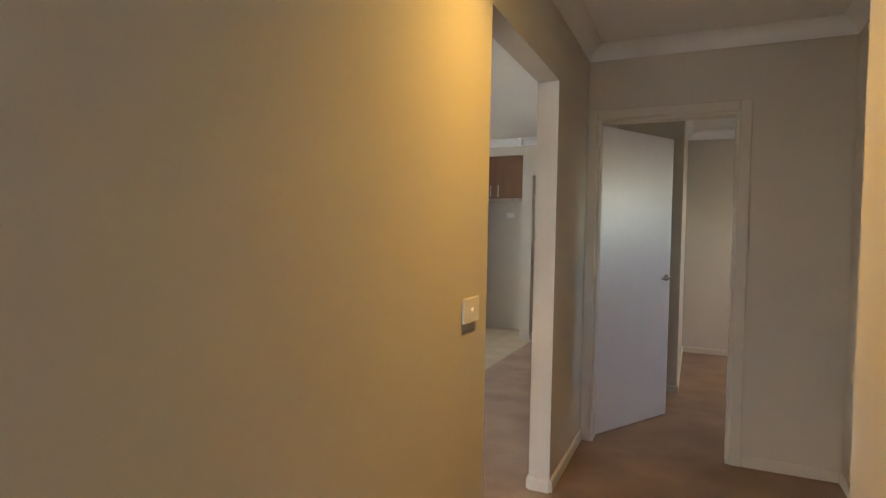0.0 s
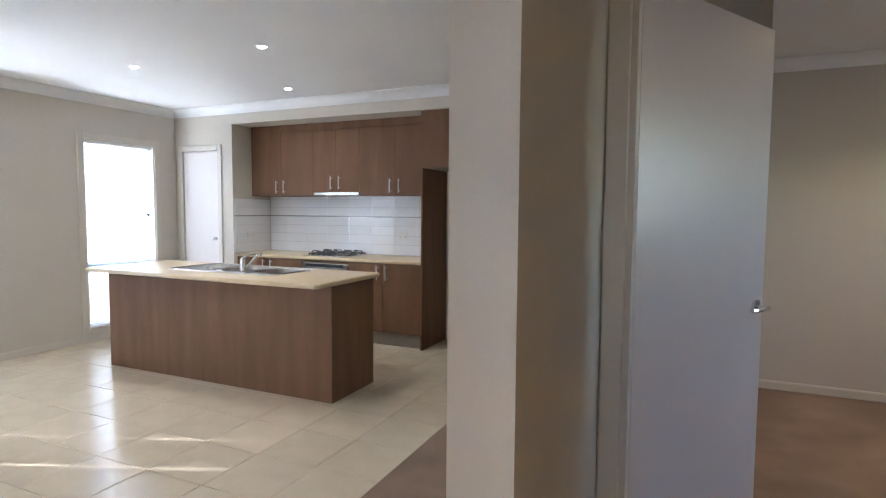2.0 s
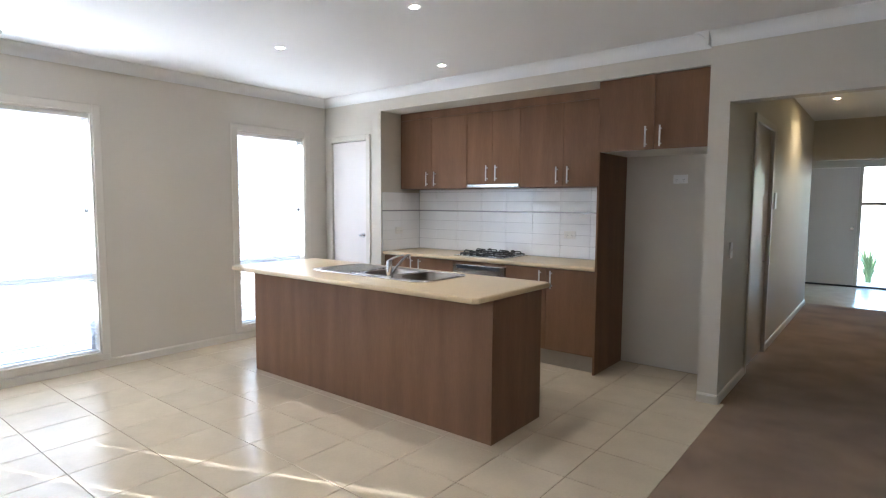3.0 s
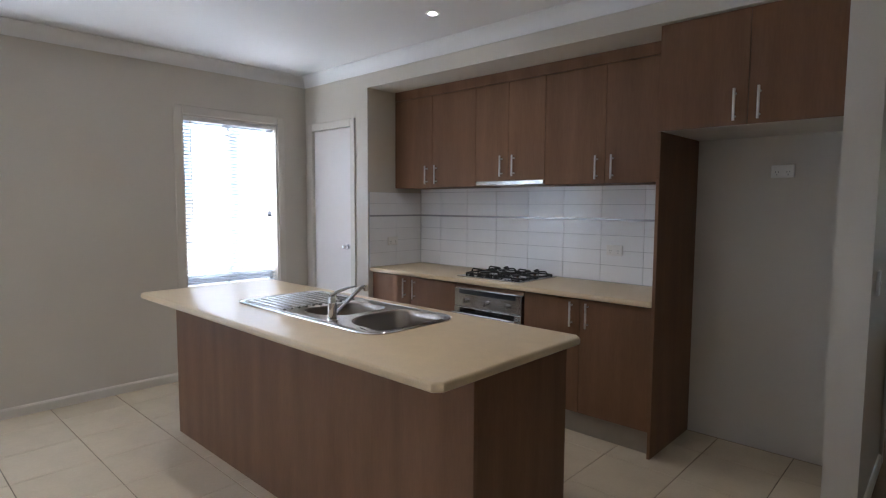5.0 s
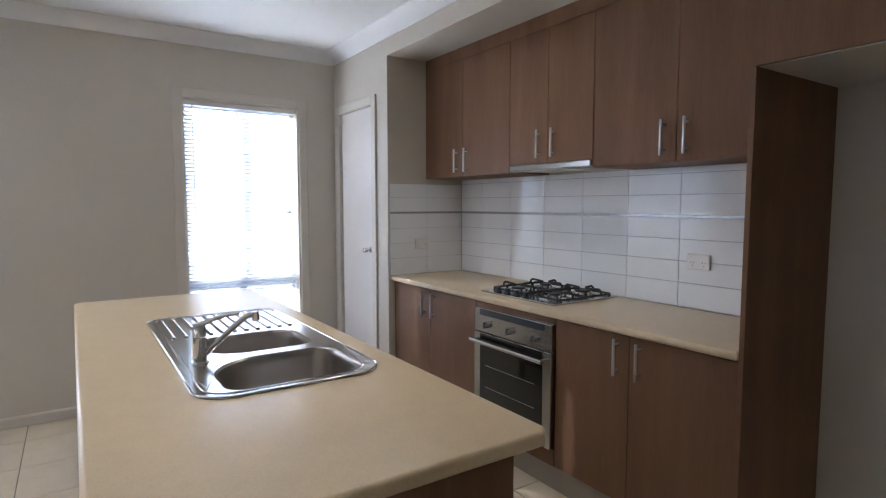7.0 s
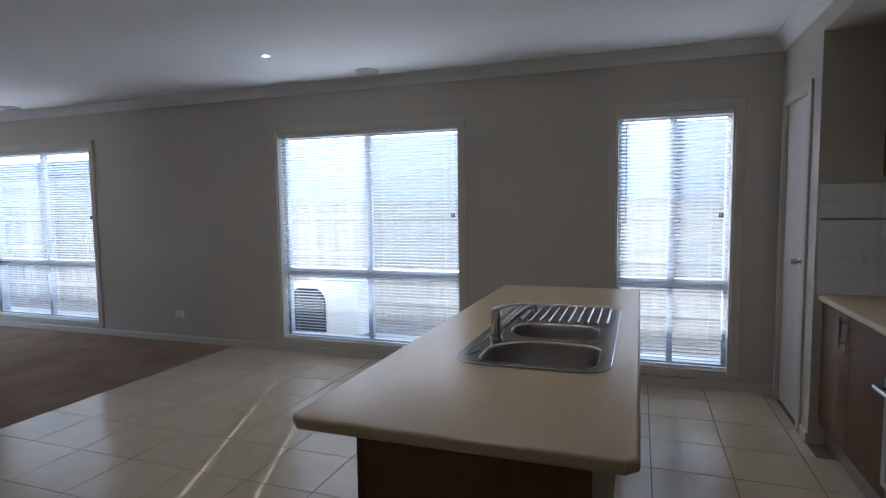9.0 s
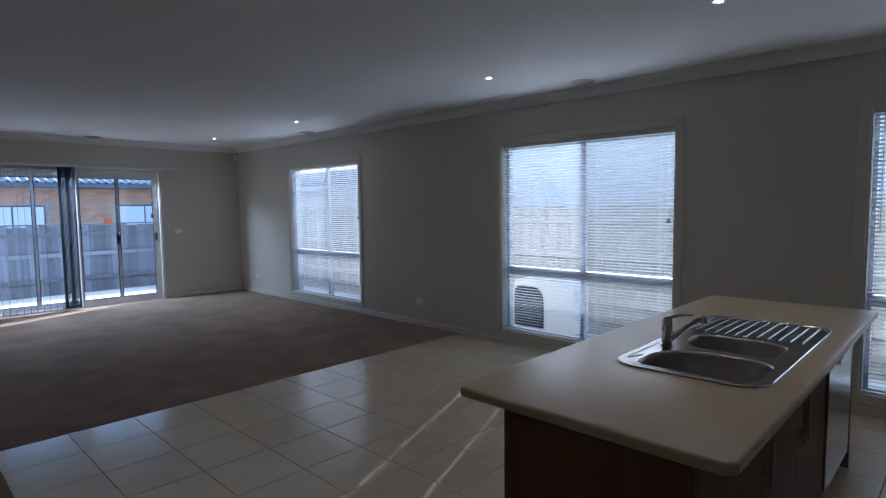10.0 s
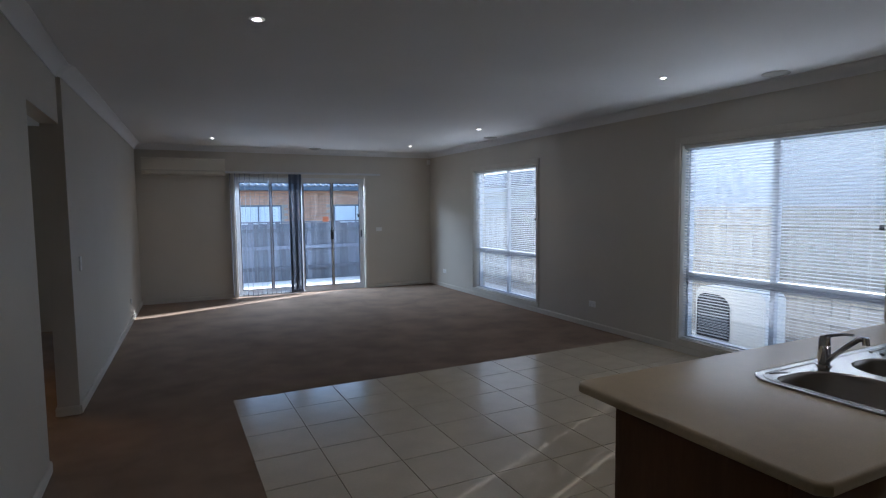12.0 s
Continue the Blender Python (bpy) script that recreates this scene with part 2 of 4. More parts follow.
# Window openings in the west wall: y0, y1, z0, z1.
WINDOWS = [(4.645, 5.482, 0.125, 2.142), (1.46, 3.335, 0.122, 2.15), (-2.874, -1.033, 0.12, 2.146)]
# West wall with three full-height windows.
bm = bmesh.new()
edges = [YS - 0.3] + [v for w in sorted(WINDOWS) for v in w[:2]] + [7.0]
for y0, y1 in zip(edges[::2], edges[1::2]):
    box(bm, XW - 0.22, XW, y0, y1, 0, CEIL)
for y0, y1, z0, z1 in WINDOWS:
    box(bm, XW - 0.22, XW, y0, y1, -0.05, z0)
    box(bm, XW - 0.22, XW, y0, y1, z1, CEIL)
single("wall_west", bm, WALL, "beige painted plaster wall with three tall windows", "wall", "structure")
# South wall with the sliding door.
EB_X = -0.54
SD = (-4.35, -2.01, 0.0, 2.10)
slab("wall_south", WALL, "beige painted plaster wall round the sliding door", "wall",
     (XW - 0.22, SD[0], YS - 0.15, YS, 0, CEIL), (SD[1], EB_X, YS - 0.15, YS, 0, CEIL), (SD[0], SD[1], YS - 0.15, YS, SD[3], CEIL))
# East wall with the opening to the vestibule.
OP = (0.610, 1.652, 0.0, 2.17)
slab("wall_east", WALL, "beige painted plaster wall with a square-set opening", "wall",
     (XE, XF, OP[1], HALL_N, 0, CEIL), (XE, XF, OP[0], OP[1], OP[3], CEIL))
# Its southern stretch stands a little out of square.
EA, EB = (-0.31, OP[0]), (EB_X, YS)
single("wall_east_south", prism(bmesh.new(), [(XF, OP[0]), EA, EB, (EB[0], YS - 0.15), (XF, YS - 0.15)], 0, CEIL), WALL, "beige painted plaster wall along the living room", "wall", "structure")
EIN = Vector((EB[1] - EA[1], EA[0] - EB[0])).normalized()   # towards the room
# North wall: pantry front, bulkhead, nib and hall header.
PD = (-5.60, -5.03, 0.0, 2.10)
slab("wall_north", WALL, "beige painted plaster wall with pantry door and kitchen recess", "wall",
     (XW, PD[0], YN, YN + 0.1, 0, CEIL), (PD[1], -4.81, YN, YN + 0.1, 0, CEIL), (PD[0], PD[1], YN, YN + 0.1, PD[3], CEIL),
     (-4.92, -4.81, YN + 0.1, 6.5, 0, CEIL), (-4.81, -1.553, YN, 6.41, 2.392, CEIL),
     (-4.92, -1.553, 6.41, 6.5, 0, CEIL), (-1.553, HALL_W, YH, 6.70, 0, CEIL), (HALL_W, XE, YH, YH + 0.12, 2.12, CEIL))
slab("wall_pantry", WALL, "plain plaster walls closing the pantry", "wall", (XW, -4.92, 6.9, 7.0, 0, CEIL))
# Hall.
FOYER_W = -1.92
slab("wall_hall", WALL, "beige painted plaster walls of the entry hall", "wall",
     (HALL_W - 0.12, HALL_W, 7.57, 10.95, 0, CEIL), (HALL_W - 0.12, HALL_W, 6.70, 7.57, 2.12, CEIL),
     (FOYER_W - 0.1, HALL_W - 0.12, 10.85, 10.95, 0, CEIL), (FOYER_W - 0.1, FOYER_W, 10.95, 11.8, 0, CEIL), (FOYER_W - 0.1, FOYER_W, 12.0, HALL_N, 0, CEIL), (FOYER_W - 0.1, FOYER_W, 11.8, 12.0, 0, 1.3), (FOYER_W - 0.1, FOYER_W, 11.8, 12.0, 1.9, CEIL), (HALL_W, XE, 10.95, 11.05, 2.04, CEIL),
     (FOYER_W - 0.1, -1.84, HALL_N, HALL_N + 0.12, 0, CEIL), (-1.84, -0.44, HALL_N, HALL_N + 0.12, 2.12, CEIL), (-0.44, XF, HALL_N, HALL_N + 0.12, 0, CEIL))
# Vestibule and bedroom.
DR = (-0.102, 0.722, 0.0, 2.125)
YD = 2.515
VE, VN, VC = 1.29, 0.878, 0.47   # east wall of the vestibule, of the narrow passage, and the corner between them
slab("wall_vestibule", WALL, "beige painted plaster walls of the vestibule", "wall",
     (XF, DR[0], YD, YD + 0.11, 0, CEIL), (DR[1], 1.42, YD, YD + 0.11, 0, CEIL), (DR[0], DR[1], YD, YD + 0.11, DR[3], CEIL),
     (VE, 1.42, VC, YD, 0, CEIL), (VN, 1.42, -3.0, VC, 0, CEIL), (0.32, 1.42, -3.1, -3.0, 0, CEIL), (XF, 0.32, -3.1, -3.0, 0, 0.3), (XF, 0.32, -3.1, -3.0, 2.35, CEIL))
slab("wall_bedroom", WALL, "beige painted plaster walls of the bedroom", "wall",
     (XF, 0.39, 4.0, 5.95, 0, CEIL), (0.39, 4.6, 5.95, 6.05, 0, CEIL), (4.6, 4.7, 2.5, 3.6, 0, CEIL), (4.6, 4.7, 4.8, 6.05, 0, CEIL), (4.6, 4.7, 3.6, 4.8, 0, 1.58), (4.6, 4.7, 3.6, 4.8, 2.1, CEIL), (1.42, 4.7, YD, YD + 0.11, 0, CEIL))
# Ceilings.
slab("ceiling", CEILING, "flat white painted plasterboard ceiling", "ceiling", (XW - 0.22, 4.7, -4.9, HALL_N + 0.12, CEIL, CEIL + 0.1))
# Ground slabs and carpet.
TX1, TY0 = -1.375, 0.853
slab("floor", CARPET, "brown-grey cut pile carpet over the living room", "carpet",
     (XW, TX1, YS - 0.1, TY0, -0.1, 0), (TX1, XF, YS - 0.1, 11.05, -0.1, 0), (XF, 4.7, -3.1, 6.05, -0.1, 0), (-1.553, TX1, 5.79, 6.71, -0.1, 0), (-1.93, TX1, 6.71, 11.05, -0.1, 0))
grout = slab("floor_tiles", GROUT, "cream polished square floor tiles with thin grout lines", "tiled floor", (XW, -1.553, TY0, 6.9, -0.1, -0.004), (-1.553, TX1, TY0, 5.789, -0.1, -0.004))

# ---- mouldings ----
COVE = [(0, 0.002), (0.092, 0.002), (0.092, -0.006), (0.062, -0.014), (0.036, -0.034), (0.016, -0.062), (0.008, -0.09), (0, -0.09)]


def cornice(label, *runs):
    bm = bmesh.new()
    for a, b, inward in runs:
        sweep(bm, COVE, (*a, CEIL), (*b, CEIL), (*inward, 0))
    return single("cornice_trim", bm, CEILING, label, "cornice", "structure", smooth=True)


cornice("white plaster cove cornice round the living room",
        ((XW, YS), (XW, YN), (1, 0)), ((XW, YS), EB, (0, 1)), (EB, EA, EIN), (EA, (XE, OP[0] + 0.05), EIN), ((XE, OP[0]), (XE, YH), (-1, 0)), ((XW, YN), (-1.553, YN), (0, -1)), ((-1.553, YH), (XE, YH), (0, -1)), ((-1.553, YH - 0.092), (-1.553, YN), (-1, 0)))
cornice("white plaster cove cornice in the vestibule", ((XF, -3), (XF, YD), (1, 0)), ((XF, YD), (VE, YD), (0, -1)), ((VE, VC), (VE, YD), (-1, 0)), ((VN, -3), (VN, VC + 0.092), (-1, 0)), ((VN - 0.092, VC), (VE, VC), (0, 1)))
cornice("white plaster cove cornice in the bedroom", ((0.39, 5.95), (4.6, 5.95), (0, -1)), ((0.39, 4.0), (0.39, 5.95), (1, 0)), ((XF, 4.0), (0.48, 4.0), (0, -1)))
SKIRT = [(0, 0), (0.014, 0), (0.014, 0.055), (0.008, 0.066), (0, 0.068)]


def skirting(label, *runs):
    bm = bmesh.new()
    for a, b, inward in runs:
        sweep(bm, SKIRT, (*a, 0.001), (*b, 0.001), (*inward, 0))
    return single("baseboard", bm, TRIM, label, "skirting board", "structure")


skirting("cream painted skirting board along the living room walls",
         ((XW, YS), (XW, YN), (1, 0)), ((XW, YS), (SD[0] - 0.05, YS), (0, 1)), ((SD[1] + 0.05, YS), EB, (0, 1)), (EB, EA, EIN),
         ((XE, OP[1]), (XE, HALL_N), (-1, 0)), (EA, (XF, OP[0]), (0, 1)), ((XE, OP[1]), (XF, OP[1]), (0, -1)), ((-4.95, YN), (-4.81, YN), (0, -1)), ((-1.553, YH), (HALL_W, YH), (0, -1)))
skirting("cream painted skirting board along the vestibule and bedroom",
         ((XF, OP[1]), (XF, YD), (1, 0)), ((XF, -3), (XF, OP[0]), (1, 0)), ((DR[1] + 0.07, YD), (VE, YD), (0, -1)), ((VN, -3), (VN, VC), (-1, 0)), ((VE, VC), (VE, 0.9), (-1, 0)), ((VE, 1.95), (VE, YD), (-1, 0)),
         ((0.39, 5.95), (4.6, 5.95), (0, -1)), ((XF, 4.0), (0.39, 4.0), (0, -1)), ((0.39, 4.0), (0.39, 5.95), (1, 0)))
skirting("cream painted skirting board along the hall", ((HALL_W, 7.64), (HALL_W, 10.95), (1, 0)), ((HALL_W, YH), (HALL_W, 6.63), (1, 0)))


def casing(name, axis, face, out, a0, a1, top, label, w=0.062, d=0.016):
    """Architrave round an opening: two uprights and a head. axis: the way the wall runs."""
    ob = thing(name, (face if axis == "y" else a0, a0 if axis == "y" else face, 0), label, "architrave", kind="structure")
    f0, f1 = sorted((face, face + out * d))
    for n, (u0, u1, z0, z1) in (("upright", (a0 - w, a0, 0, top + w)), ("upright", (a1, a1 + w, 0, top + w)), ("head", (a0, a1, top, top + w))):
        b = bx(u0, u1, f0, f1, z0, z1, bevel=0.004) if axis == "x" else bx(f0, f1, u0, u1, z0, z1, bevel=0.004)
        part(n, b, TRIM, ob)
    return ob


casing("door_trim", "x", YN, -1, PD[0], PD[1], PD[3], "cream painted architrave round the pantry door")
casing("door_trim", "x", YD, -1, DR[0], DR[1], DR[3], "cream painted architrave round the bedroom doorway")
casing("door_trim", "y", VE, -1, 0.98, 1.87, 2.085, "cream painted architrave on the vestibule side wall")
casing("door_trim", "y", HALL_W, 1, 6.70, 7.57, 2.10, "cream painted architrave round a hall doorway")
# Jamb lining of the bedroom doorway.
jl = thing("door_jamb", (DR[0], YD, 0), "cream painted timber jamb of the bedroom doorway", "door jamb", kind="structure")
part("upright", bx(DR[0], DR[0] + 0.018, YD - 0.002, YD + 0.112, 0, DR[3]), TRIM, jl)
part("upright", bx(DR[1] - 0.018, DR[1], YD - 0.002, YD + 0.112, 0, DR[3]), TRIM, jl)
part("head", bx(DR[0] + 0.018, DR[1] - 0.018, YD - 0.002, YD + 0.112, DR[3] - 0.018, DR[3]), TRIM, jl)


# ---- windows ----
def window(name, y0, y1, z0, z1, label):
    w = thing(name, (XW, (y0 + y1) / 2, z0), label, "window", kind="structure")
    xo = XW - 0.16
    fr = part("window_frame", bx(xo, xo + 0.06, y0, y0 + 0.04, z0, z1), WINALU, w)
    for b in ((y1 - 0.04, y1, z0, z1), (y0 + 0.04, y1 - 0.04, z0, z0 + 0.04), (y0 + 0.04, y1 - 0.04, z1 - 0.04, z1)):
        part("frame_bar", bx(xo, xo + 0.06, *b), WINALU, fr)
    zt, ym = 0.80, (y0 + y1) / 2
    part("transom", bx(xo - 0.004, xo + 0.062, y0 + 0.04, y1 - 0.04, zt + 0.005, zt + 0.035), WINALU, w)
    # darker bar that draws the shadow line under the transom
    part("shaded_rail", bx(xo - 0.004, xo + 0.050, y0 + 0.04, y1 - 0.04, zt - 0.05, zt + 0.004), SASH_SHADE, w, "rail greyed for the shadow line under the transom")
    part("mullion", bx(xo + 0.004, xo + 0.056, ym - 0.028, ym + 0.028, zt + 0.035, z1 - 0.04), WINALU, w)
    part("mullion", bx(xo + 0.004, xo + 0.056, ym - 0.022, ym + 0.022, z0 + 0.04, zt - 0.05), WINALU, w)
    for a, b in ((y0 + 0.04, ym - 0.028), (ym + 0.028, y1 - 0.04)):
        for c, d in ((z0 + 0.04, zt - 0.05), (zt + 0.035, z1 - 0.04)):
            p = part("pane", bx(xo + 0.022, xo + 0.026, a - 0.004, b + 0.004, c - 0.004, d + 0.004), GLASS, w, "clear glass pane")
            p.visible_shadow = False
    # insect screen behind the northern upper half
    part("flyscreen", bx(xo - 0.012, xo - 0.010, ym, y1 - 0.04, zt + 0.035, z1 - 0.04), SCREEN, w, "dark insect screen").visible_shadow = False
    # reveal lining and architrave
    for b in ((y0 - 0.0, y0 + 0.012, z0, z1), (y1 - 0.012, y1, z0, z1), (y0 + 0.012, y1 - 0.012, z1 - 0.012, z1)):
        part("reveal", bx(xo + 0.062, XW + 0.002, *b), TRIM, w)
    part("window_sill", bx(xo + 0.062, XW + 0.014, y0 + 0.012, y1 - 0.012, z0, z0 + 0.018, bevel=0.003), TRIM, w)
    for b in ((y0 - 0.066, y0, z0 - 0.0, z1 + 0.066), (y1, y1 + 0.066, z0 - 0.0, z1 + 0.066), (y0, y1, z1, z1 + 0.066), (y0 - 0.066, y1 + 0.066, z0 - 0.05, z0)):
        part("architrave", bx(XW, XW + 0.016, *b, bevel=0.004), TRIM, w)
    return w


PITCH = 0.0285  # drop from slat to slat


def blind(y0, y1, z0, z1, label):
    """Venetian blind: head rail, bottom rail, thin slats, ladder cords and a tilt wand."""
    x = XW - 0.045
    y0, y1 = (y0 + 0.020, y1 - 0.003) if y1 - y0 > 1.2 else (y0 + 0.014, y1 - 0.014)
    ob = thing("venetian_blind", (x, (y0 + y1) / 2, z1 - 0.012), label, "blind", "venetian blinds on the windows")
    part("head_rail", bx(x - 0.02, x + 0.02, y0, y1, z1 - 0.045, z1 - 0.013, bevel=0.002), PLASTIC, ob, "white metal head rail")
    part("bottom_rail", bx(x - 0.014, x + 0.014, y0, y1, z0 + 0.024, z0 + 0.036, bevel=0.002), PLASTIC, ob, "white bottom rail")
    n = int((z1 - 0.05 - z0 - 0.045) / PITCH)
    bm = bmesh.new()
    a = radians(21)
    k = 3 if y1 - y0 > 1.2 else 2
    routes = [y0 + 0.15, y0 + 0.56, y0 + 1.10, y1 - 0.14] if k == 3 else [y0 + 0.13, y1 - 0.13]
    half = 0.0016 if k == 3 else 0.0008
    slots = [r for i, r in enumerate(routes) if k == 2 or i < 2]
    ends = [y0 + 0.004] + [r + s for r in slots for s in (-half, half)] + [y1 - 0.004]
    for ya, yb in zip(ends[::2], ends[1::2]):
        verts = []
        for i in range(4):
            u = -0.0168 + 0.0336 * i / 3
            crown = 0.002 * (1 - (u / 0.0168) ** 2)
            p = (u * math.cos(a) - crown * math.sin(a), u * math.sin(a) + crown * math.cos(a))
            verts.append([bm.verts.new((p[0], y, p[1])) for y in (ya, yb)])
        for p, q in zip(verts, verts[1:]):
            bm.faces.new((p[0], p[1], q[1], q[0]))
    bm.normal_update()
    bmesh.ops.solidify(bm, geom=bm.faces[:], thickness=0.0007)
    me = bpy.data.meshes.new("slat")
    for v in bm.verts:
        v.co.y -= (y0 + y1) / 2
    bm.to_mesh(me)
    bm.free()
    me.materials.append(SLAT)
    top = z1 - 0.06
    for i in range(n):
        s = new("slat", me)
        s.parent = ob
        s.location = (0, 0, top - i * PITCH - (z1 - 0.012))
    for y in routes:
        c = rod(bmesh.new(), (x - 0.018, y, z0 + 0.03), (x - 0.018, y, z1 - 0.045), 0.0008, 5)
        rod(c, (x + 0.018, y, z0 + 0.03), (x + 0.018, y, z1 - 0.045), 0.0008, 5)
        part("ladder_cord", c, PLASTIC, ob)
    part("tilt_wand", rod(bmesh.new(), (x + 0.026, y0 + 0.06, z1 - 0.85), (x + 0.024, y0 + 0.06, z1 - 0.04), 0.004, 6), PLASTIC, ob)
    cords = bmesh.new()
    for dy in (0.0, 0.012, 0.024):
        rod(cords, (x + 0.022, y1 - 0.05 - dy, z1 - 0.78), (x + 0.022, y1 - 0.05 - dy, z1 - 0.04), 0.0012, 5)
    part("pull_cord", cords, PLASTIC, ob)
    tass = bmesh.new()
    for dy in (0.0, 0.012, 0.024):
        rod(tass, (x + 0.022, y1 - 0.05 - dy, z1 - 0.82), (x + 0.022, y1 - 0.05 - dy, z1 - 0.78), 0.006, 8, 0.003)
    part("cord_tassel", tass, DARKPLASTIC, ob, "dark cord tassels")
    return ob


for i, w in enumerate(WINDOWS):
    window("window_%d" % (i + 1), *w, ["narrow tall white aluminium window beside the pantry", "wide tall white aluminium window by the dining area", "wide tall white aluminium window in the living room"][i])
    blind(*w, ["white venetian blind lowered over the narrow window", "white venetian blind lowered over the dining window", "white venetian blind lowered over the living room window"][i])


# ---- sliding door ----
def sliding_door():
    x0, x1, z0, z1 = SD
    y = YS - 0.10
    d = thing("door_1", ((x0 + x1) / 2, y, 0), "white aluminium glass sliding door to the patio", "sliding door", kind="structure")
    for b in ((x0, x0 + 0.045, z0, z1), (x1 - 0.045, x1, z0, z1), (x0 + 0.045, x1 - 0.045, z1 - 0.05, z1), (x0 + 0.045, x1 - 0.045, z0, z0 + 0.03)):
        part("frame", bx(b[0], b[1], y - 0.05, y + 0.05, b[2], b[3]), ALU, d)
    for b in ((x0 - 0.05, x0, 0, z1 + 0.05), (x1, x1 + 0.05, 0, z1 + 0.05), (x0, x1, z1, z1 + 0.05)):
        part("architrave", bx(b[0], b[1], YS, YS + 0.014, b[2], b[3], bevel=0.003), TRIM, d)
    for b in ((x0, x0 + 0.014, 0.0, z1), (x1 - 0.014, x1, 0.0, z1), (x0 + 0.014, x1 - 0.014, z1 - 0.014, z1)):
        part("reveal", bx(b[0], b[1], y + 0.05, YS + 0.002, b[2], b[3]), TRIM, d)
    xm = (x0 + x1) / 2
    for name, a, b, yy in (("sliding_panel", x0 + 0.045, xm + 0.03, y + 0.02), ("fixed_panel", xm - 0.03, x1 - 0.045, y - 0.02)):
        s = part(name, bx(a, a + 0.05, yy - 0.016, yy + 0.016, 0.03, z1 - 0.05), ALU, d)
        for c in ((b - 0.05, b, 0.03, z1 - 0.05), (a + 0.05, b - 0.05, 0.03, 0.10), (a + 0.05, b - 0.05, z1 - 0.10, z1 - 0.05)):
            part("stile", bx(c[0], c[1], yy - 0.016, yy + 0.016, c[2], c[3]), ALU, s)
        m = (a + b) / 2
        part("glazing_bar", bx(m - 0.016, m + 0.016, yy - 0.012, yy + 0.012, 0.10, z1 - 0.10), ALU, s)
        for e, f in ((a + 0.05, m - 0.016), (m + 0.016, b - 0.05)):
            g = part("pane", bx(e - 0.004, f + 0.004, yy - 0.003, yy + 0.003, 0.096, z1 - 0.096), GLASS, s, "clear glass pane")
            g.visible_shadow = False
            for q in ((e, e + 0.012, 0.10, z1 - 0.10), (f - 0.012, f, 0.10, z1 - 0.10), (e + 0.012, f - 0.012, 0.10, 0.112), (e + 0.012, f - 0.012, z1 - 0.112, z1 - 0.10)):
                part("gasket", bx(q[0], q[1], yy + 0.003, yy + 0.009, q[2], q[3]), DARKPLASTIC, s, "black glazing gasket")
    # handle and lock
    h = bmesh.new()
    hx = x0 + 0.045 + (xm - x0) / 2 - 0.0
    box(h, hx - 0.034, hx + 0.034, y + 0.036, y + 0.05, 0.96, 1.14, bevel=0.006)
    tube(h, [(hx, y + 0.05, 0.98), (hx, y + 0.085, 0.995), (hx, y + 0.085, 1.105), (hx, y + 0.05, 1.12)], 0.009, 8)
    part("handle", h, DARKPLASTIC, d, "black pull handle")
    part("lock", bx(x0 + 0.06, x0 + 0.08, y + 0.036, y + 0.06, 0.98, 1.12, bevel=0.004), DARKPLASTIC, d, "black latch")
    part("lock", bx(x0 + 0.10, x0 + 0.135, y + 0.036, y + 0.06, 1.36, 1.43, bevel=0.004), DARKPLASTIC, d, "black keyed lock")
    return d


sliding_door()


# ---- kitchen ----
def bar_handle(parent, x, y, z0, z1, out, r=0.0064):
    """Upright round bar on two pegs, out: the way it stands off along y."""
    bm = rod(bmesh.new(), (x, y + out * 0.032, z0), (x, y + out * 0.032, z1), r, 10)
    for z in (z0 + 0.022, z1 - 0.022):
        rod(bm, (x, y - out * 0.001, z), (x, y + out * 0.032, z), r * 0.8, 8)
    return part("handle", bm, HANDLE, parent, "brushed steel bar handle", smooth=True)


def cupboard_door(parent, x0, x1, y, z0, z1, out, handle=None):
    g = 0.0016
    d = part("door", bx(x0 + g, x1 - g, y, y - out * 0.017, z0 + g, z1 - g, bevel=0.0012), WALNUT, parent)
    if handle:
        bar_handle(d, *handle[:1], y, *handle[1:], out)
    return d


YB, YU, YL = 6.41, 6.09, 5.832   # back wall, front of wall units, front of base units
G1 = "walnut wall cupboards over the bench"
UPPERS = [((-4.806, -4.358, -3.896), 1.572, "double walnut laminate wall cupboard beside the pantry wall"),
          ((-3.896, -3.588, -3.278), 1.612, "double walnut laminate wall cupboard over the rangehood"),
          ((-3.278, -2.830, -2.388), 1.572, "double walnut laminate wall cupboard next to the fridge space")]
for (a, m, b), zb, label in UPPERS:
    c = thing("wall_cupboard", ((a + b) / 2, YB, zb), label, "cupboard", G1)
    part("carcass", bx(a, b, YU + 0.0175, YB, zb, 2.3165), WALNUT, c)
    cupboard_door(c, a, m, YU, zb, 2.315, -1, (m - 0.054, zb + 0.028, zb + 0.178))
    cupboard_door(c, m, b, YU, zb, 2.315, -1, (m + 0.054, zb + 0.028, zb + 0.178))
    part("fascia", bx(a, b, YU + 0.001, YB, 2.3165, 2.392), WALNUT, c)
# Rangehood.
rh = thing("rangehood", (-3.573, 6.2, 1.56), "slide-out stainless steel rangehood under the cupboard", "rangehood")
part("body", bx(-3.862, -3.285, YU + 0.03, YB, 1.580, 1.612), STEEL, rh)
part("visor", bx(-3.872, -3.275, YU - 0.02, YU + 0.03, 1.576, 1.610, bevel=0.004), STEEL, rh, "brushed steel front visor")
part("filter", bx(-3.82, -3.33, YU + 0.06, YB - 0.05, 1.576, 1.580), KICK, rh)
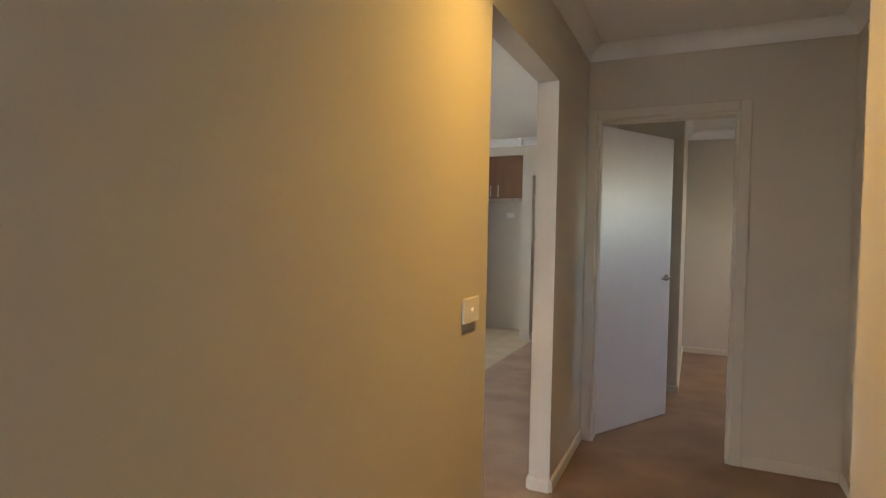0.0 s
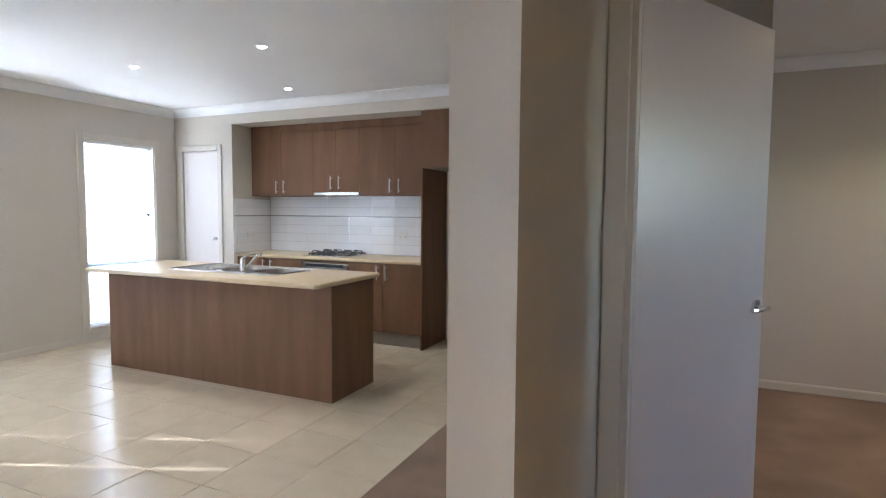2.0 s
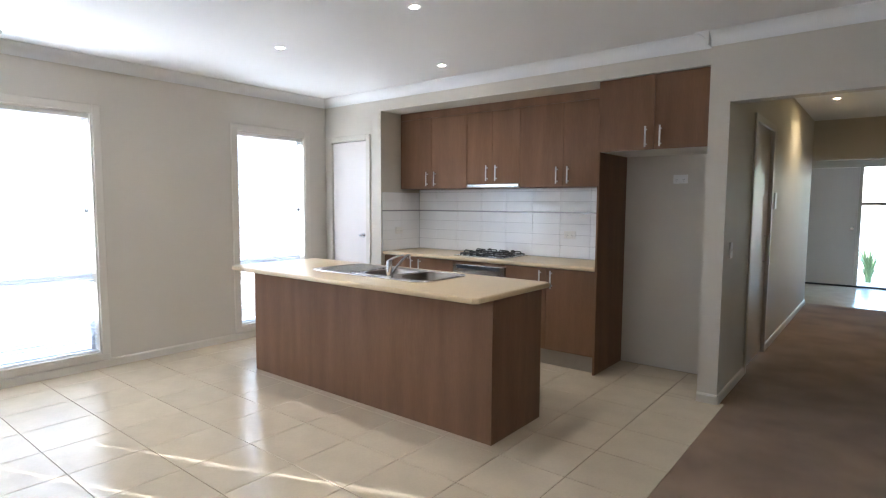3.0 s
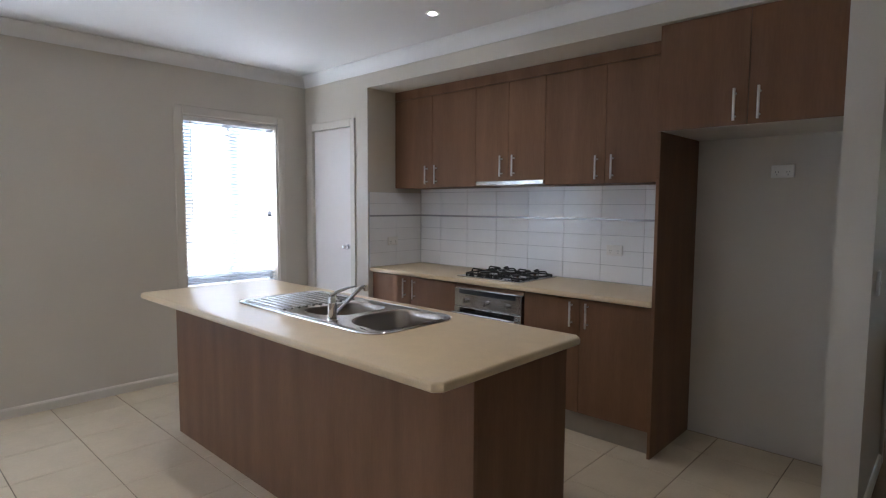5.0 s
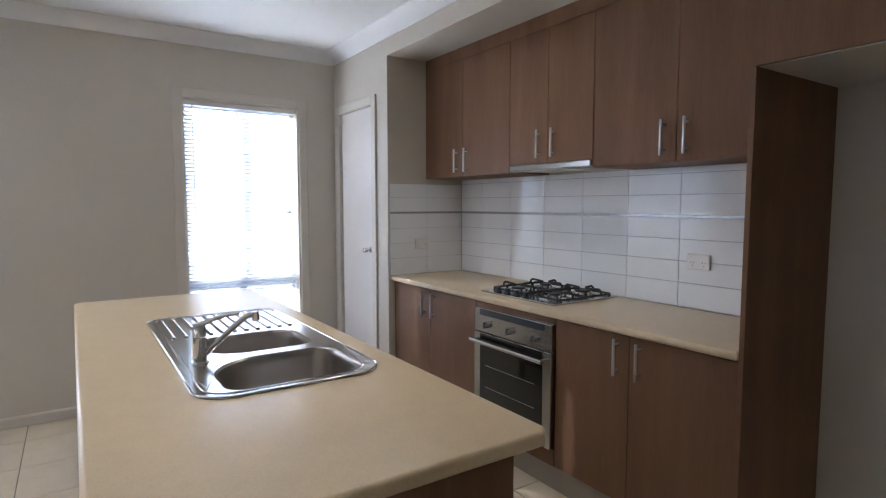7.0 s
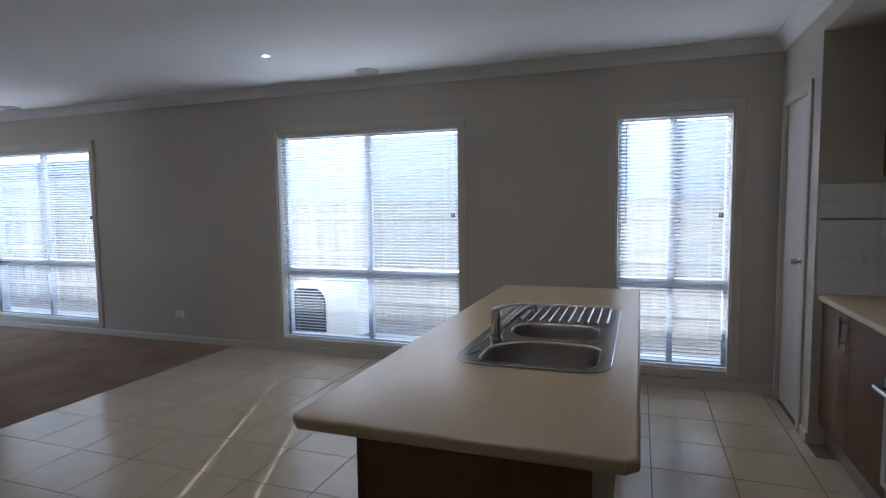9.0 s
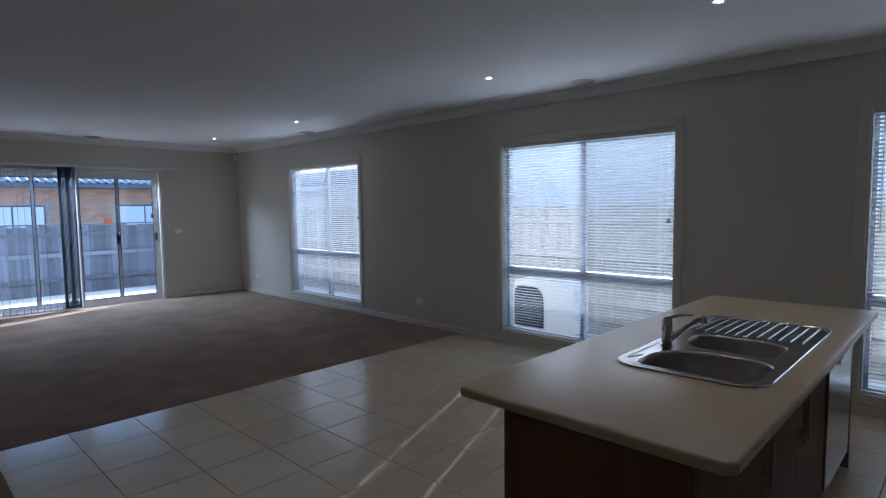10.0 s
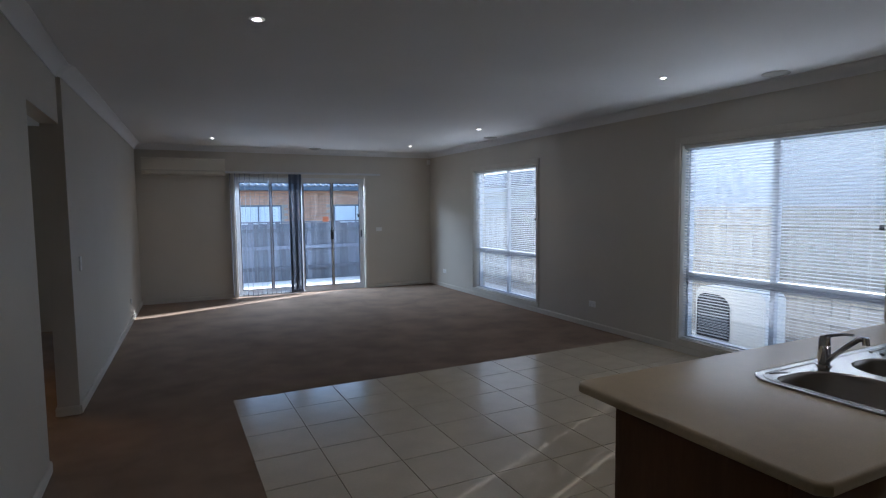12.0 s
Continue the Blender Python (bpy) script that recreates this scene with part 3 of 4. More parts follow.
# Cupboard over the fridge space, with the tall end panel.
YF, ZF = 5.815, 1.832
fc = thing("fridge_cupboard", (-1.99, YB, ZF), "walnut laminate cupboard above the empty fridge space", "cupboard")
part("carcass", bx(-2.388, -1.555, YF + 0.0175, YB, ZF + 0.005, 2.39), WALNUT, fc)
part("underside", bx(-2.370, -1.555, YF + 0.02, YB, ZF, ZF + 0.005), TRIM, fc, "white underside board")
cupboard_door(fc, -2.388, -1.950, YF, ZF, 2.39, -1, (-2.006, ZF + 0.02, ZF + 0.175))
cupboard_door(fc, -1.950, -1.555, YF, ZF, 2.39, -1, (-1.898, ZF + 0.02, ZF + 0.175))
single("end_panel", bx(-2.388, -2.370, YF, YB, 0, ZF, bevel=0.001), WALNUT, "tall walnut laminate end panel beside the fridge space", "panel")
# Base cupboards.
G2 = "walnut base cupboards under the bench"
for (a, m, b), label in (((-4.806, -4.345, -3.865), "double walnut laminate base cupboard next to the oven"), ((-3.250, -2.838, -2.389), "double walnut laminate base cupboard beside the end panel")):
    c = thing("base_cupboard", ((a + b) / 2, YB, 0), label, "cupboard", G2)
    part("carcass", bx(a, b, YL + 0.018, YB, 0.14, 0.864), WALNUT, c)
    cupboard_door(c, a, m, YL, 0.145, 0.860, -1, (m - 0.054, 0.688, 0.842))
    cupboard_door(c, m, b, YL, 0.145, 0.860, -1, (m + 0.054, 0.688, 0.842))
single("kickboard", bx(-4.806, -2.389, YL + 0.05, YL + 0.066, 0, 0.14), KICK, "taupe kickboard under the base cupboards", "kickboard")
ov = thing("oven_cupboard", (-3.557, YB, 0.14), "walnut laminate housing round the oven", "cupboard", G2)
part("carcass", bx(-3.859, -3.253, YL + 0.03, YB, 0.14, 0.864), WALNUT, ov)
part("rail", bx(-3.858, -3.254, YL, YL + 0.018, 0.832, 0.860), WALNUT, ov)
part("rail", bx(-3.858, -3.254, YL, YL + 0.018, 0.145, 0.222), WALNUT, ov)
# Oven.
o = thing("oven", (-3.557, YL, 0.23), "stainless steel built-in oven with black glass door", "oven")
part("body", bx(-3.852, -3.260, YL - 0.002, YL + 0.028, 0.224, 0.830), STEEL, o)
panel = part("control_panel", bx(-3.852, -3.260, YL - 0.018, YL - 0.002, 0.70, 0.828, bevel=0.002), STEEL, o)
part("vent_slot", bx(-3.807, -3.307, YL - 0.020, YL - 0.018, 0.792, 0.826), BLACK, panel, "black vent slot")
for x in (-3.742, -3.557, -3.372):
    k = rod(bmesh.new(), (x, YL - 0.018, 0.745), (x, YL - 0.042, 0.745), 0.019, 20, 0.016)
    box(k, x - 0.004, x + 0.004, YL - 0.050, YL - 0.040, 0.728, 0.762)
    part("knob", k, STEEL, panel, "round steel knob", smooth=True)
od = part("door", bx(-3.852, -3.260, YL - 0.022, YL - 0.002, 0.228, 0.694, bevel=0.002), STEEL, o)
part("glass", bx(-3.797, -3.315, YL - 0.0245, YL - 0.022, 0.262, 0.69), OVENGLASS, od, "black oven glass")
for z in (0.40, 0.52):
    part("shelf_line", bx(-3.747, -3.367, YL - 0.0252, YL - 0.0245, z, z + 0.003), KICK, od)
h = rod(bmesh.new(), (-3.837, YL - 0.062, 0.655), (-3.277, YL - 0.062, 0.655), 0.011, 12)
for x in (-3.817, -3.297):
    rod(h, (x, YL - 0.02, 0.655), (x, YL - 0.062, 0.655), 0.008, 10)
part("handle", h, STEEL, od, "steel bar handle", smooth=True)


def benchtop(name, x0, x1, y0, y1, z0, z1, label, cuts=(), clip=0.0, front=None):
    """Post-formed top: rounded long edges, clipped corners, and openings cut through it."""
    outline = [(x0, y0), (x1, y0), (x1, y1), (x0, y1)]
    if clip:
        outline = [(x0 + clip, y0), (x1 - clip, y0), (x1, y0 + clip), (x1, y1 - clip), (x1 - clip, y1), (x0 + clip, y1), (x0, y1 - clip), (x0, y0 + clip)]
    bm = prism(bmesh.new(), outline, z0, z1)
    rim = [e for e in bm.edges if abs(e.verts[0].co.z - e.verts[1].co.z) < 1e-6]
    bmesh.ops.bevel(bm, geom=rim, offset=0.012, segments=4, affect="EDGES", profile=0.5)
    ob = single(name, bm, CREAM, label, "benchtop", base=((x0 + x1) / 2, (y0 + y1) / 2, z0), smooth=True)
    for k, (a, b, c, d, r) in enumerate(cuts):
        tool = prism(bmesh.new(), [(x - (x0 + x1) / 2, y - (y0 + y1) / 2) for x, y in rounded(a, b, c, d, r)], -0.1, 0.2)
        me = finish(tool, "cutter", CREAM)
        cut = new("cutter", me)
        cut.location = ob.location
        mod = ob.modifiers.new("opening", "BOOLEAN")
        mod.object, mod.solver = cut, "EXACT"
        bpy.context.view_layer.update()
        dg = bpy.context.evaluated_depsgraph_get()
        done = bpy.data.meshes.new_from_object(ob.evaluated_get(dg))
        ob.modifiers.clear()
        ob.data = done
        bpy.data.objects.remove(cut)
    return ob


benchtop("benchtop", -4.808, -2.389, 5.806, YB - 0.009, 0.865, 0.90, "cream laminate benchtop along the back wall")

# Gas cooktop.
HX0, HX1, HY0, HY1 = -3.900, -3.330, 5.89, 6.37
ck = thing("cooktop", ((HX0 + HX1) / 2, 6.1, 0.90), "four burner gas cooktop, steel with black trivets", "cooktop")
part("tray", bx(HX0, HX1, HY0, HY1, 0.901, 0.909, bevel=0.003), STEEL, ck)
for i in range(4):
    x = -3.790 + 0.075 * i
    k = rod(bmesh.new(), (x, HY0 + 0.04, 0.909), (x, HY0 + 0.04, 0.914), 0.022, 18)
    rod(k, (x, HY0 + 0.04, 0.914), (x, HY0 + 0.04, 0.936), 0.018, 18, 0.015)
    part("knob", k, DARKPLASTIC, ck, "black control knob", smooth=True)
for x in (-3.750, -3.470):
    for y in (6.04, 6.25):
        r = 0.05 if (x > -3.56) == (y > 6.1) else 0.038
        b = rod(bmesh.new(), (x, y, 0.909), (x, y, 0.925), r, 24, r * 0.92)
        bu = part("burner", b, STEEL, ck, smooth=True)
        part("burner_cap", rod(bmesh.new(), (x, y, 0.925), (x, y, 0.935), r * 0.82, 24, r * 0.75), BLACK, bu, "black burner cap", smooth=True)
for cx in (-3.750, -3.470):
    t = bmesh.new()
    xa, xb, ya, yb, z = cx - 0.128, cx + 0.128, 5.955, 6.335, 0.921
    # low frame, then fingers that rise from it and turn in over the burners
    outline = rounded(xa, xb, ya, yb, 0.03, 4)
    tube(t, [(x, y, z) for x, y in outline + outline[:2]], 0.006, 6)
    tube(t, [(xa, 6.145, z), (xb, 6.145, z)], 0.006, 6)
    for cy in (6.04, 6.25):
        for dx, dy in ((1, 0), (-1, 0), (0, 1), (0, -1)):
            ex, ey = cx + dx * 0.128, cy + dy * (0.085 if dy * (cy - 6.145) > 0 else 0.105)
            run = (abs(ex - cx) + abs(ey - cy))
            tube(t, [(ex, ey, z), (ex - dx * 0.004, ey - dy * 0.004, z + 0.020), (ex - dx * 0.016, ey - dy * 0.016, z + 0.028),
                     (cx + dx * run * 0.55, cy + dy * run * 0.55, z + 0.026), (cx + dx * 0.024, cy + dy * 0.024, z + 0.023)], 0.0062, 6)
    for x in (xa + 0.01, xb - 0.01):
        for y in (ya + 0.01, yb - 0.01):
            rod(t, (x, y, 0.909), (x, y, z), 0.007, 6)
    part("trivet", t, IRON, ck, "black cast iron trivet", smooth=True)

# ---- island bench ----
IX0, IX1, IY0, IY1 = -4.688, -2.283, 4.157, 4.735
isl = thing("island_cabinet", ((IX0 + IX1) / 2, 4.45, 0), "walnut laminate island bench with cupboards on its kitchen side", "kitchen island")
part("back_panel", bx(IX0, IX1, IY0, IY0 + 0.018, 0, 0.865, bevel=0.001), WALNUT, isl)
part("end_panel", bx(IX1 - 0.018, IX1, IY0 + 0.0185, IY1, 0, 0.865, bevel=0.001), WALNUT, isl)
part("end_panel", bx(IX0, IX0 + 0.018, IY0 + 0.0185, IY1, 0, 0.865, bevel=0.001), WALNUT, isl)
part("kickboard", bx(IX0 + 0.018, IX1 - 0.018, IY1 - 0.07, IY1 - 0.055, 0, 0.14), KICK, isl)
part("floor_board", bx(IX0 + 0.018, IX1 - 0.018, IY0 + 0.02, IY1 - 0.03, 0.14, 0.156), WALNUT, isl)
part("divider", bx(-3.38, -3.364, IY0 + 0.02, IY1 - 0.022, 0.156, 0.865), WALNUT, isl)
part("divider", bx(-3.95, -3.934, IY0 + 0.02, IY1 - 0.022, 0.156, 0.865), WALNUT, isl)
for a, b, hx in ((-2.925, -2.302, -2.888), (-3.372, -2.925, -3.335), (-3.93, -3.372, -3.409), (-4.67, -4.532, -4.55)):
    cupboard_door(isl, a, b, IY1 + 0.0, 0.145, 0.858, 1, (hx, 0.585, 0.785) if b - a > 0.2 else None)
dw = thing("dishwasher", (-4.232, IY1, 0.145), "stainless steel dishwasher built into the island", "dishwasher")
part("door", bx(-4.533, -3.931, IY1 - 0.018, IY1 + 0.012, 0.15, 0.74, bevel=0.003), STEEL, dw)
dp = part("control_panel", bx(-4.533, -3.931, IY1 - 0.018, IY1 + 0.016, 0.744, 0.855, bevel=0.003), STEEL, dw)
part("display", bx(-4.455, -4.315, IY1 + 0.016, IY1 + 0.018, 0.79, 0.82), BLACK, dp)
part("handle", tube(bmesh.new(), [(-4.095, IY1 + 0.014, 0.77), (-4.085, IY1 + 0.04, 0.765), (-3.975, IY1 + 0.04, 0.765), (-3.965, IY1 + 0.014, 0.77)], 0.008, 8), STEEL, dw)
SX0, SX1, SY0, SY1 = -4.028, -2.856, 4.212, 4.742
BOWLS = ((-3.213, -2.888, 4.290, 4.702, (0.075, 0.07, 0.17, 0.065), 0.17), (-3.553, -3.270, 4.307, 4.675, (0.07, 0.08, 0.08, 0.14), 0.14))
benchtop("island_benchtop", -4.735, -2.264, 3.964, 4.834, 0.865, 0.90, "cream laminate island benchtop with clipped corners", [(b[0] - 0.012, b[1] + 0.012, b[2] - 0.012, b[3] + 0.012, 0.05) for b in BOWLS], 0.028)


def sink():
    s = thing("kitchen_sink", ((SX0 + SX1) / 2, (SY0 + SY1) / 2, 0.90), "stainless steel sink with two bowls and a ribbed drainer", "sink")
    # Deck: a thin plate with the two bowls cut out, filled from its outlines.
    bm = bmesh.new()
    rim_radii = (0.11, 0.08, 0.08, 0.10)
    loops = [rounded_each(SX0, SX1, SY0, SY1, rim_radii)] + [rounded_each(*b[:5]) for b in BOWLS]
    edges = []
    for lp in loops:
        vs = [bm.verts.new((x, y, 0.906)) for x, y in lp]
        edges += [bm.edges.new((vs[i], vs[(i + 1) % len(vs)])) for i in range(len(vs))]
    bmesh.ops.triangle_fill(bm, use_beauty=True, edges=edges)
    # rolled outer rim
    outer = rounded_each(SX0, SX1, SY0, SY1, rim_radii)
    inner = rounded_each(SX0 + 0.026, SX1 - 0.026, SY0 + 0.026, SY1 - 0.014, (0.085, 0.06, 0.06, 0.08))
    bm2 = bmesh.new()
    tube(bm2, [(x, y, 0.9035) for x, y in outer] + [(*outer[0], 0.9035), (*outer[1], 0.9035)], 0.0045, 8)
    part("deck", bm, STEEL, s)
    part("rim", bm2, CHROME, s, smooth=True)
    ridge = tube(bmesh.new(), [(x, y, 0.9055) for x, y in inner[9:]] + [(*inner[0], 0.9055)], 0.0035, 6)
    part("ridge", ridge, STEEL, s, smooth=True)
    for a, b, c, d, r, deep in BOWLS:
        bw = bmesh.new()
        rings = []
        for inset, z in ((0, 0.906), (0.006, 0.900), (0.010, 0.88), (0.016, 0.90 - deep + 0.03), (0.030, 0.90 - deep + 0.008), (0.055, 0.90 - deep)):
            rings.append([bw.verts.new((x, y, z)) for x, y in rounded_each(a + inset, b - inset, c + inset, d - inset, [max(q - inset * 0.3, 0.02) for q in r])])
        for p, q in zip(rings, rings[1:]):
            for i in range(len(p)):
                bw.faces.new((p[i], p[(i + 1) % len(p)], q[(i + 1) % len(q)], q[i]))
        bw.faces.new(rings[-1])
        bowl = part("bowl", bw, BOWLSTEEL, s, smooth=True)
        w = rod(bmesh.new(), ((a + b) / 2, (c + d) / 2, 0.9005 - deep), ((a + b) / 2, (c + d) / 2, 0.903 - deep), 0.042, 24, 0.038)
        part("drain", w, CHROME, bowl, smooth=True)
    for i in range(11):
        y = 4.262 + i * 0.043
        part("drainer_rib", rod(bmesh.new(), (-3.975, y, 0.8995), (-3.605, y, 0.8995), 0.0115, 18), STEEL, s, smooth=True)
    # raised line round the tap landing
    part("tap_landing", tube(bmesh.new(), [(-3.34, 4.246, 0.906), (-3.05, 4.242, 0.906), (-2.95, 4.252, 0.906), (-3.02, 4.274, 0.906)], 0.003, 6), STEEL, s, smooth=True)
    return s


sink()
TPX, TPY = -3.232, 4.284
tap = thing("mixer_tap", (TPX, TPY, 0.906), "chrome single lever kitchen mixer with angled spout", "tap")
t = rod(bmesh.new(), (TPX, TPY, 0.906), (TPX, TPY, 0.912), 0.028, 24, 0.026)
rod(t, (TPX, TPY, 0.912), (TPX, TPY, 0.985), 0.0215, 24)
part("body", t, CHROME, tap, smooth=True)
# sloped cap carrying a thin flat lever
t = rod(bmesh.new(), (TPX, TPY, 0.987), (TPX, TPY - 0.001, 1.020), 0.0215, 24, 0.0195)
for v in t.verts:
    if v.co.z > 1.0:
        v.co.z += 0.30 * (v.co.y - TPY)
for u0, u1, za, zb, w in ((-0.012, 0.030, 1.016, 1.034, 0.018), (0.030, 0.070, 1.034, 1.046, 0.014), (0.070, 0.115, 1.046, 1.052, 0.010)):
    rod(t, (TPX + u0 * 0.25, TPY + u0, za), (TPX + u1 * 0.25, TPY + u1, zb), w * 0.55, 10, w * 0.45)
part("lever", t, CHROME, tap, smooth=True)
part("spout", tube(bmesh.new(), [(TPX + 0.003, TPY + 0.010, 0.925), (TPX + 0.013, TPY + 0.050, 0.965), (TPX + 0.026, TPY + 0.102, 1.014), (TPX + 0.033, TPY + 0.130, 1.038), (TPX + 0.037, TPY + 0.148, 1.046), (TPX + 0.041, TPY + 0.165, 1.042)], 0.0095, 14), CHROME, tap, smooth=True)
part("aerator", rod(bmesh.new(), (TPX + 0.040, TPY + 0.160, 1.054), (TPX + 0.040, TPY + 0.162, 1.026), 0.012, 16), CHROME, tap, smooth=True)


# ---- doors ----
def lever_set(parent, m, side):
    """Round rose and lever on one face of a leaf; m places the spindle."""
    bm = bmesh.new()
    rod(bm, (0, 0, 0), (0, side * 0.010, 0), 0.026, 20)
    rod(bm, (0, side * 0.008, 0), (0, side * 0.05, 0), 0.009, 12)
    tube(bm, [(0.004, side * 0.05, 0), (-0.03, side * 0.052, 0), (-0.085, side * 0.052, 0), (-0.115, side * 0.046, 0)], 0.009, 10)
    for v in bm.verts:
        v.co = m @ v.co
    return part("lever_handle", bm, CHROME, parent, "chrome lever handle", smooth=True)


bd = thing("door_2", (DR[0] + 0.02, YD + 0.115, 0), "pale grey flush bedroom door, swung open into the room", "door", kind="structure")
hinge = pose(DR[0] - 0.012, YD + 0.115, 0, 0, 0, 59.8)
leaf = bx(0, 0.825, -0.036, 0, 0.012, 2.104, bevel=0.002)
for v in leaf.verts:
    v.co = hinge @ v.co
lf = part("leaf", leaf, DOORPAINT, bd)
lever_set(lf, hinge @ pose(0.762, -0.036, 1.06), -1)
lever_set(lf, hinge @ pose(0.762, 0, 1.06), 1)
for z in (0.25, 1.05, 1.85):
    hb = rod(bmesh.new(), (DR[0] + 0.02, YD + 0.112, z - 0.045), (DR[0] + 0.02, YD + 0.112, z + 0.045), 0.006, 8)
    part("hinge", hb, STEEL, bd)
pdoor = thing("door_3", (-5.3, YN, 0), "closed cream flush pantry door with a small knob", "door", kind="structure")
part("leaf", bx(PD[0] + 0.004, PD[1] - 0.004, YN + 0.012, YN + 0.047, 0.012, PD[3] - 0.004, bevel=0.002), DOORPAINT, pdoor)
k = rod(bmesh.new(), (PD[1] - 0.055, YN + 0.012, 1.06), (PD[1] - 0.055, YN - 0.002, 1.06), 0.022, 20)
rod(k, (PD[1] - 0.055, YN - 0.002, 1.06), (PD[1] - 0.055, YN - 0.03, 1.06), 0.010, 12)
rod(k, (PD[1] - 0.055, YN - 0.03, 1.06), (PD[1] - 0.055, YN - 0.055, 1.06), 0.02, 16, 0.014)
part("knob", k, CHROME, pdoor, "chrome knob", smooth=True)
fd = thing("door_4", (-1.38, HALL_N, 0), "cream front door beside a tall glass sidelight", "door", kind="structure")
part("leaf", bx(-1.80, -0.955, HALL_N + 0.02, HALL_N + 0.06, 0.032, 2.07, bevel=0.002), DOORPAINT, fd)
part("threshold", bx(-1.84, -0.44, HALL_N - 0.012, HALL_N + 0.10, 0.001, 0.03), DARKPLASTIC, fd, "dark threshold strip")
for a, b, z0, z1 in ((-1.84, -1.802, 0.03, 2.12), (-0.953, -0.90, 0.03, 2.12), (-0.48, -0.44, 0.03, 2.12), (-1.802, -0.953, 2.072, 2.12), (-0.90, -0.48, 2.07, 2.12)):
    part("frame", bx(a, b, HALL_N - 0.004, HALL_N + 0.10, z0, z1), TRIM, fd)
part("rail", bx(-0.90, -0.48, HALL_N + 0.03, HALL_N + 0.07, 1.42, 1.47), KICK, fd)
g = part("sidelight_pane", bx(-0.90, -0.48, HALL_N + 0.048, HALL_N + 0.052, 0.03, 2.07), GLASS, fd, "clear glass sidelight")
g.visible_shadow = False
k = rod(bmesh.new(), (-1.02, HALL_N + 0.02, 1.02), (-1.02, HALL_N - 0.03, 1.02), 0.02, 16)
rod(k, (-1.02, HALL_N - 0.03, 1.02), (-1.02, HALL_N - 0.055, 1.02), 0.03, 16, 0.022)
part("knob", k, CHROME, fd, "chrome knob", smooth=True)
hd = thing("door_5", (HALL_W, 7.1, 0), "closed cream hall cupboard door with a long steel pull", "door", kind="structure")
part("leaf", bx(HALL_W - 0.055, HALL_W - 0.018, 6.704, 7.566, 0.012, 2.114, bevel=0.002), DOORPAINT, hd)
h = rod(bmesh.new(), (HALL_W + 0.03, 7.45, 0.86), (HALL_W + 0.03, 7.45, 1.16), 0.008, 10)
for z in (0.89, 1.13):
    rod(h, (HALL_W - 0.018, 7.45, z), (HALL_W + 0.03, 7.45, z), 0.006, 8)
part("pull_handle", h, CHROME, hd, "steel pull handle", smooth=True)


# ---- fixtures ----
def downlight(x, y, power, color, label, ring=0.042, spread=130):
    d = thing("downlight", (x, y, CEIL), label, "downlight", "recessed ceiling downlights")
    r = bmesh.new()
    prof = ((ring, 0.0), (ring, -0.004), (ring - 0.006, -0.007), (ring - 0.014, -0.005), (ring - 0.018, 0.0))
    rings = [[r.verts.new((x + a * math.cos(k * math.pi / 14), y + a * math.sin(k * math.pi / 14), CEIL + z)) for k in range(28)] for a, z in prof]
    for p, q in zip(rings, rings[1:]):
        for k in range(28):
            r.faces.new((p[k], p[(k + 1) % 28], q[(k + 1) % 28], q[k]))
    part("ring", r, PLASTIC, d, "white trim ring", smooth=True)
    part("lens", rod(bmesh.new(), (x, y, CEIL - 0.003), (x, y, CEIL + 0.01), ring - 0.027, 24), LAMP if color[2] > 0.5 else WARMLAMP, d, "glowing frosted lens")
    lamp = new("downlight_lamp", bpy.data.lights.new("downlight_lamp", "AREA"))
    lamp.data.shape, lamp.data.size, lamp.data.energy, lamp.data.color, lamp.data.spread = "DISK", 2 * (ring - 0.026), power, color, radians(spread)
    lamp.matrix_world = look((x, y, CEIL - 0.005), (x, y, 0))
    return d


SOFT = (1.0, 0.90, 0.76)
for x, y in ((-4.23, 4.13), (-2.83, 4.09), (-3.59, 5.30), (-4.73, 2.11), (-1.46, 2.22), (-1.61, -3.47), (-4.82, -1.12), (-4.79, -3.44)):
    downlight(x, y, LIVING_W, SOFT, "small lit round downlight recessed in the ceiling")
downlight(-1.05, 9.1, HALL_WATT, (1.0, 0.80, 0.50), "warm lit round downlight in the hall ceiling")
downlight(VX, VY, VEST_W, (1.0, 0.54, 0.08), "warm amber downlight in the vestibule ceiling", spread=100)
downlight(1.7, 4.6, 0.6, (1.0, 0.72, 0.42), "warm lit downlight in the bedroom ceiling")


def vent(x, y):
    v = thing("ceiling_vent", (x, y, CEIL), "round white ceiling heating vent", "vent", "round ceiling vents")
    for k, (r0, r1, z) in enumerate(((0.105, 0.082, 0.006), (0.078, 0.058, 0.012), (0.054, 0.034, 0.017), (0.030, 0.002, 0.02))):
        bm = bmesh.new()
        prof = ((r0, 0.0), (r0, -z), (r1, -z - 0.006), (r1, -z + 0.002))
        rings = [[bm.verts.new((x + a * math.cos(i * math.pi / 16), y + a * math.sin(i * math.pi / 16), CEIL + h)) for i in range(32)] for a, h in prof]
        for p, q in zip(rings, rings[1:]):
            for i in range(32):
                bm.faces.new((p[i], p[(i + 1) % 32], q[(i + 1) % 32], q[i]))
        part("louvre_ring", bm, VENT, v, smooth=True)


for x, y in ((-5.46, 2.60), (-5.47, -1.89), (-3.37, -4.42)):
    vent(x, y)


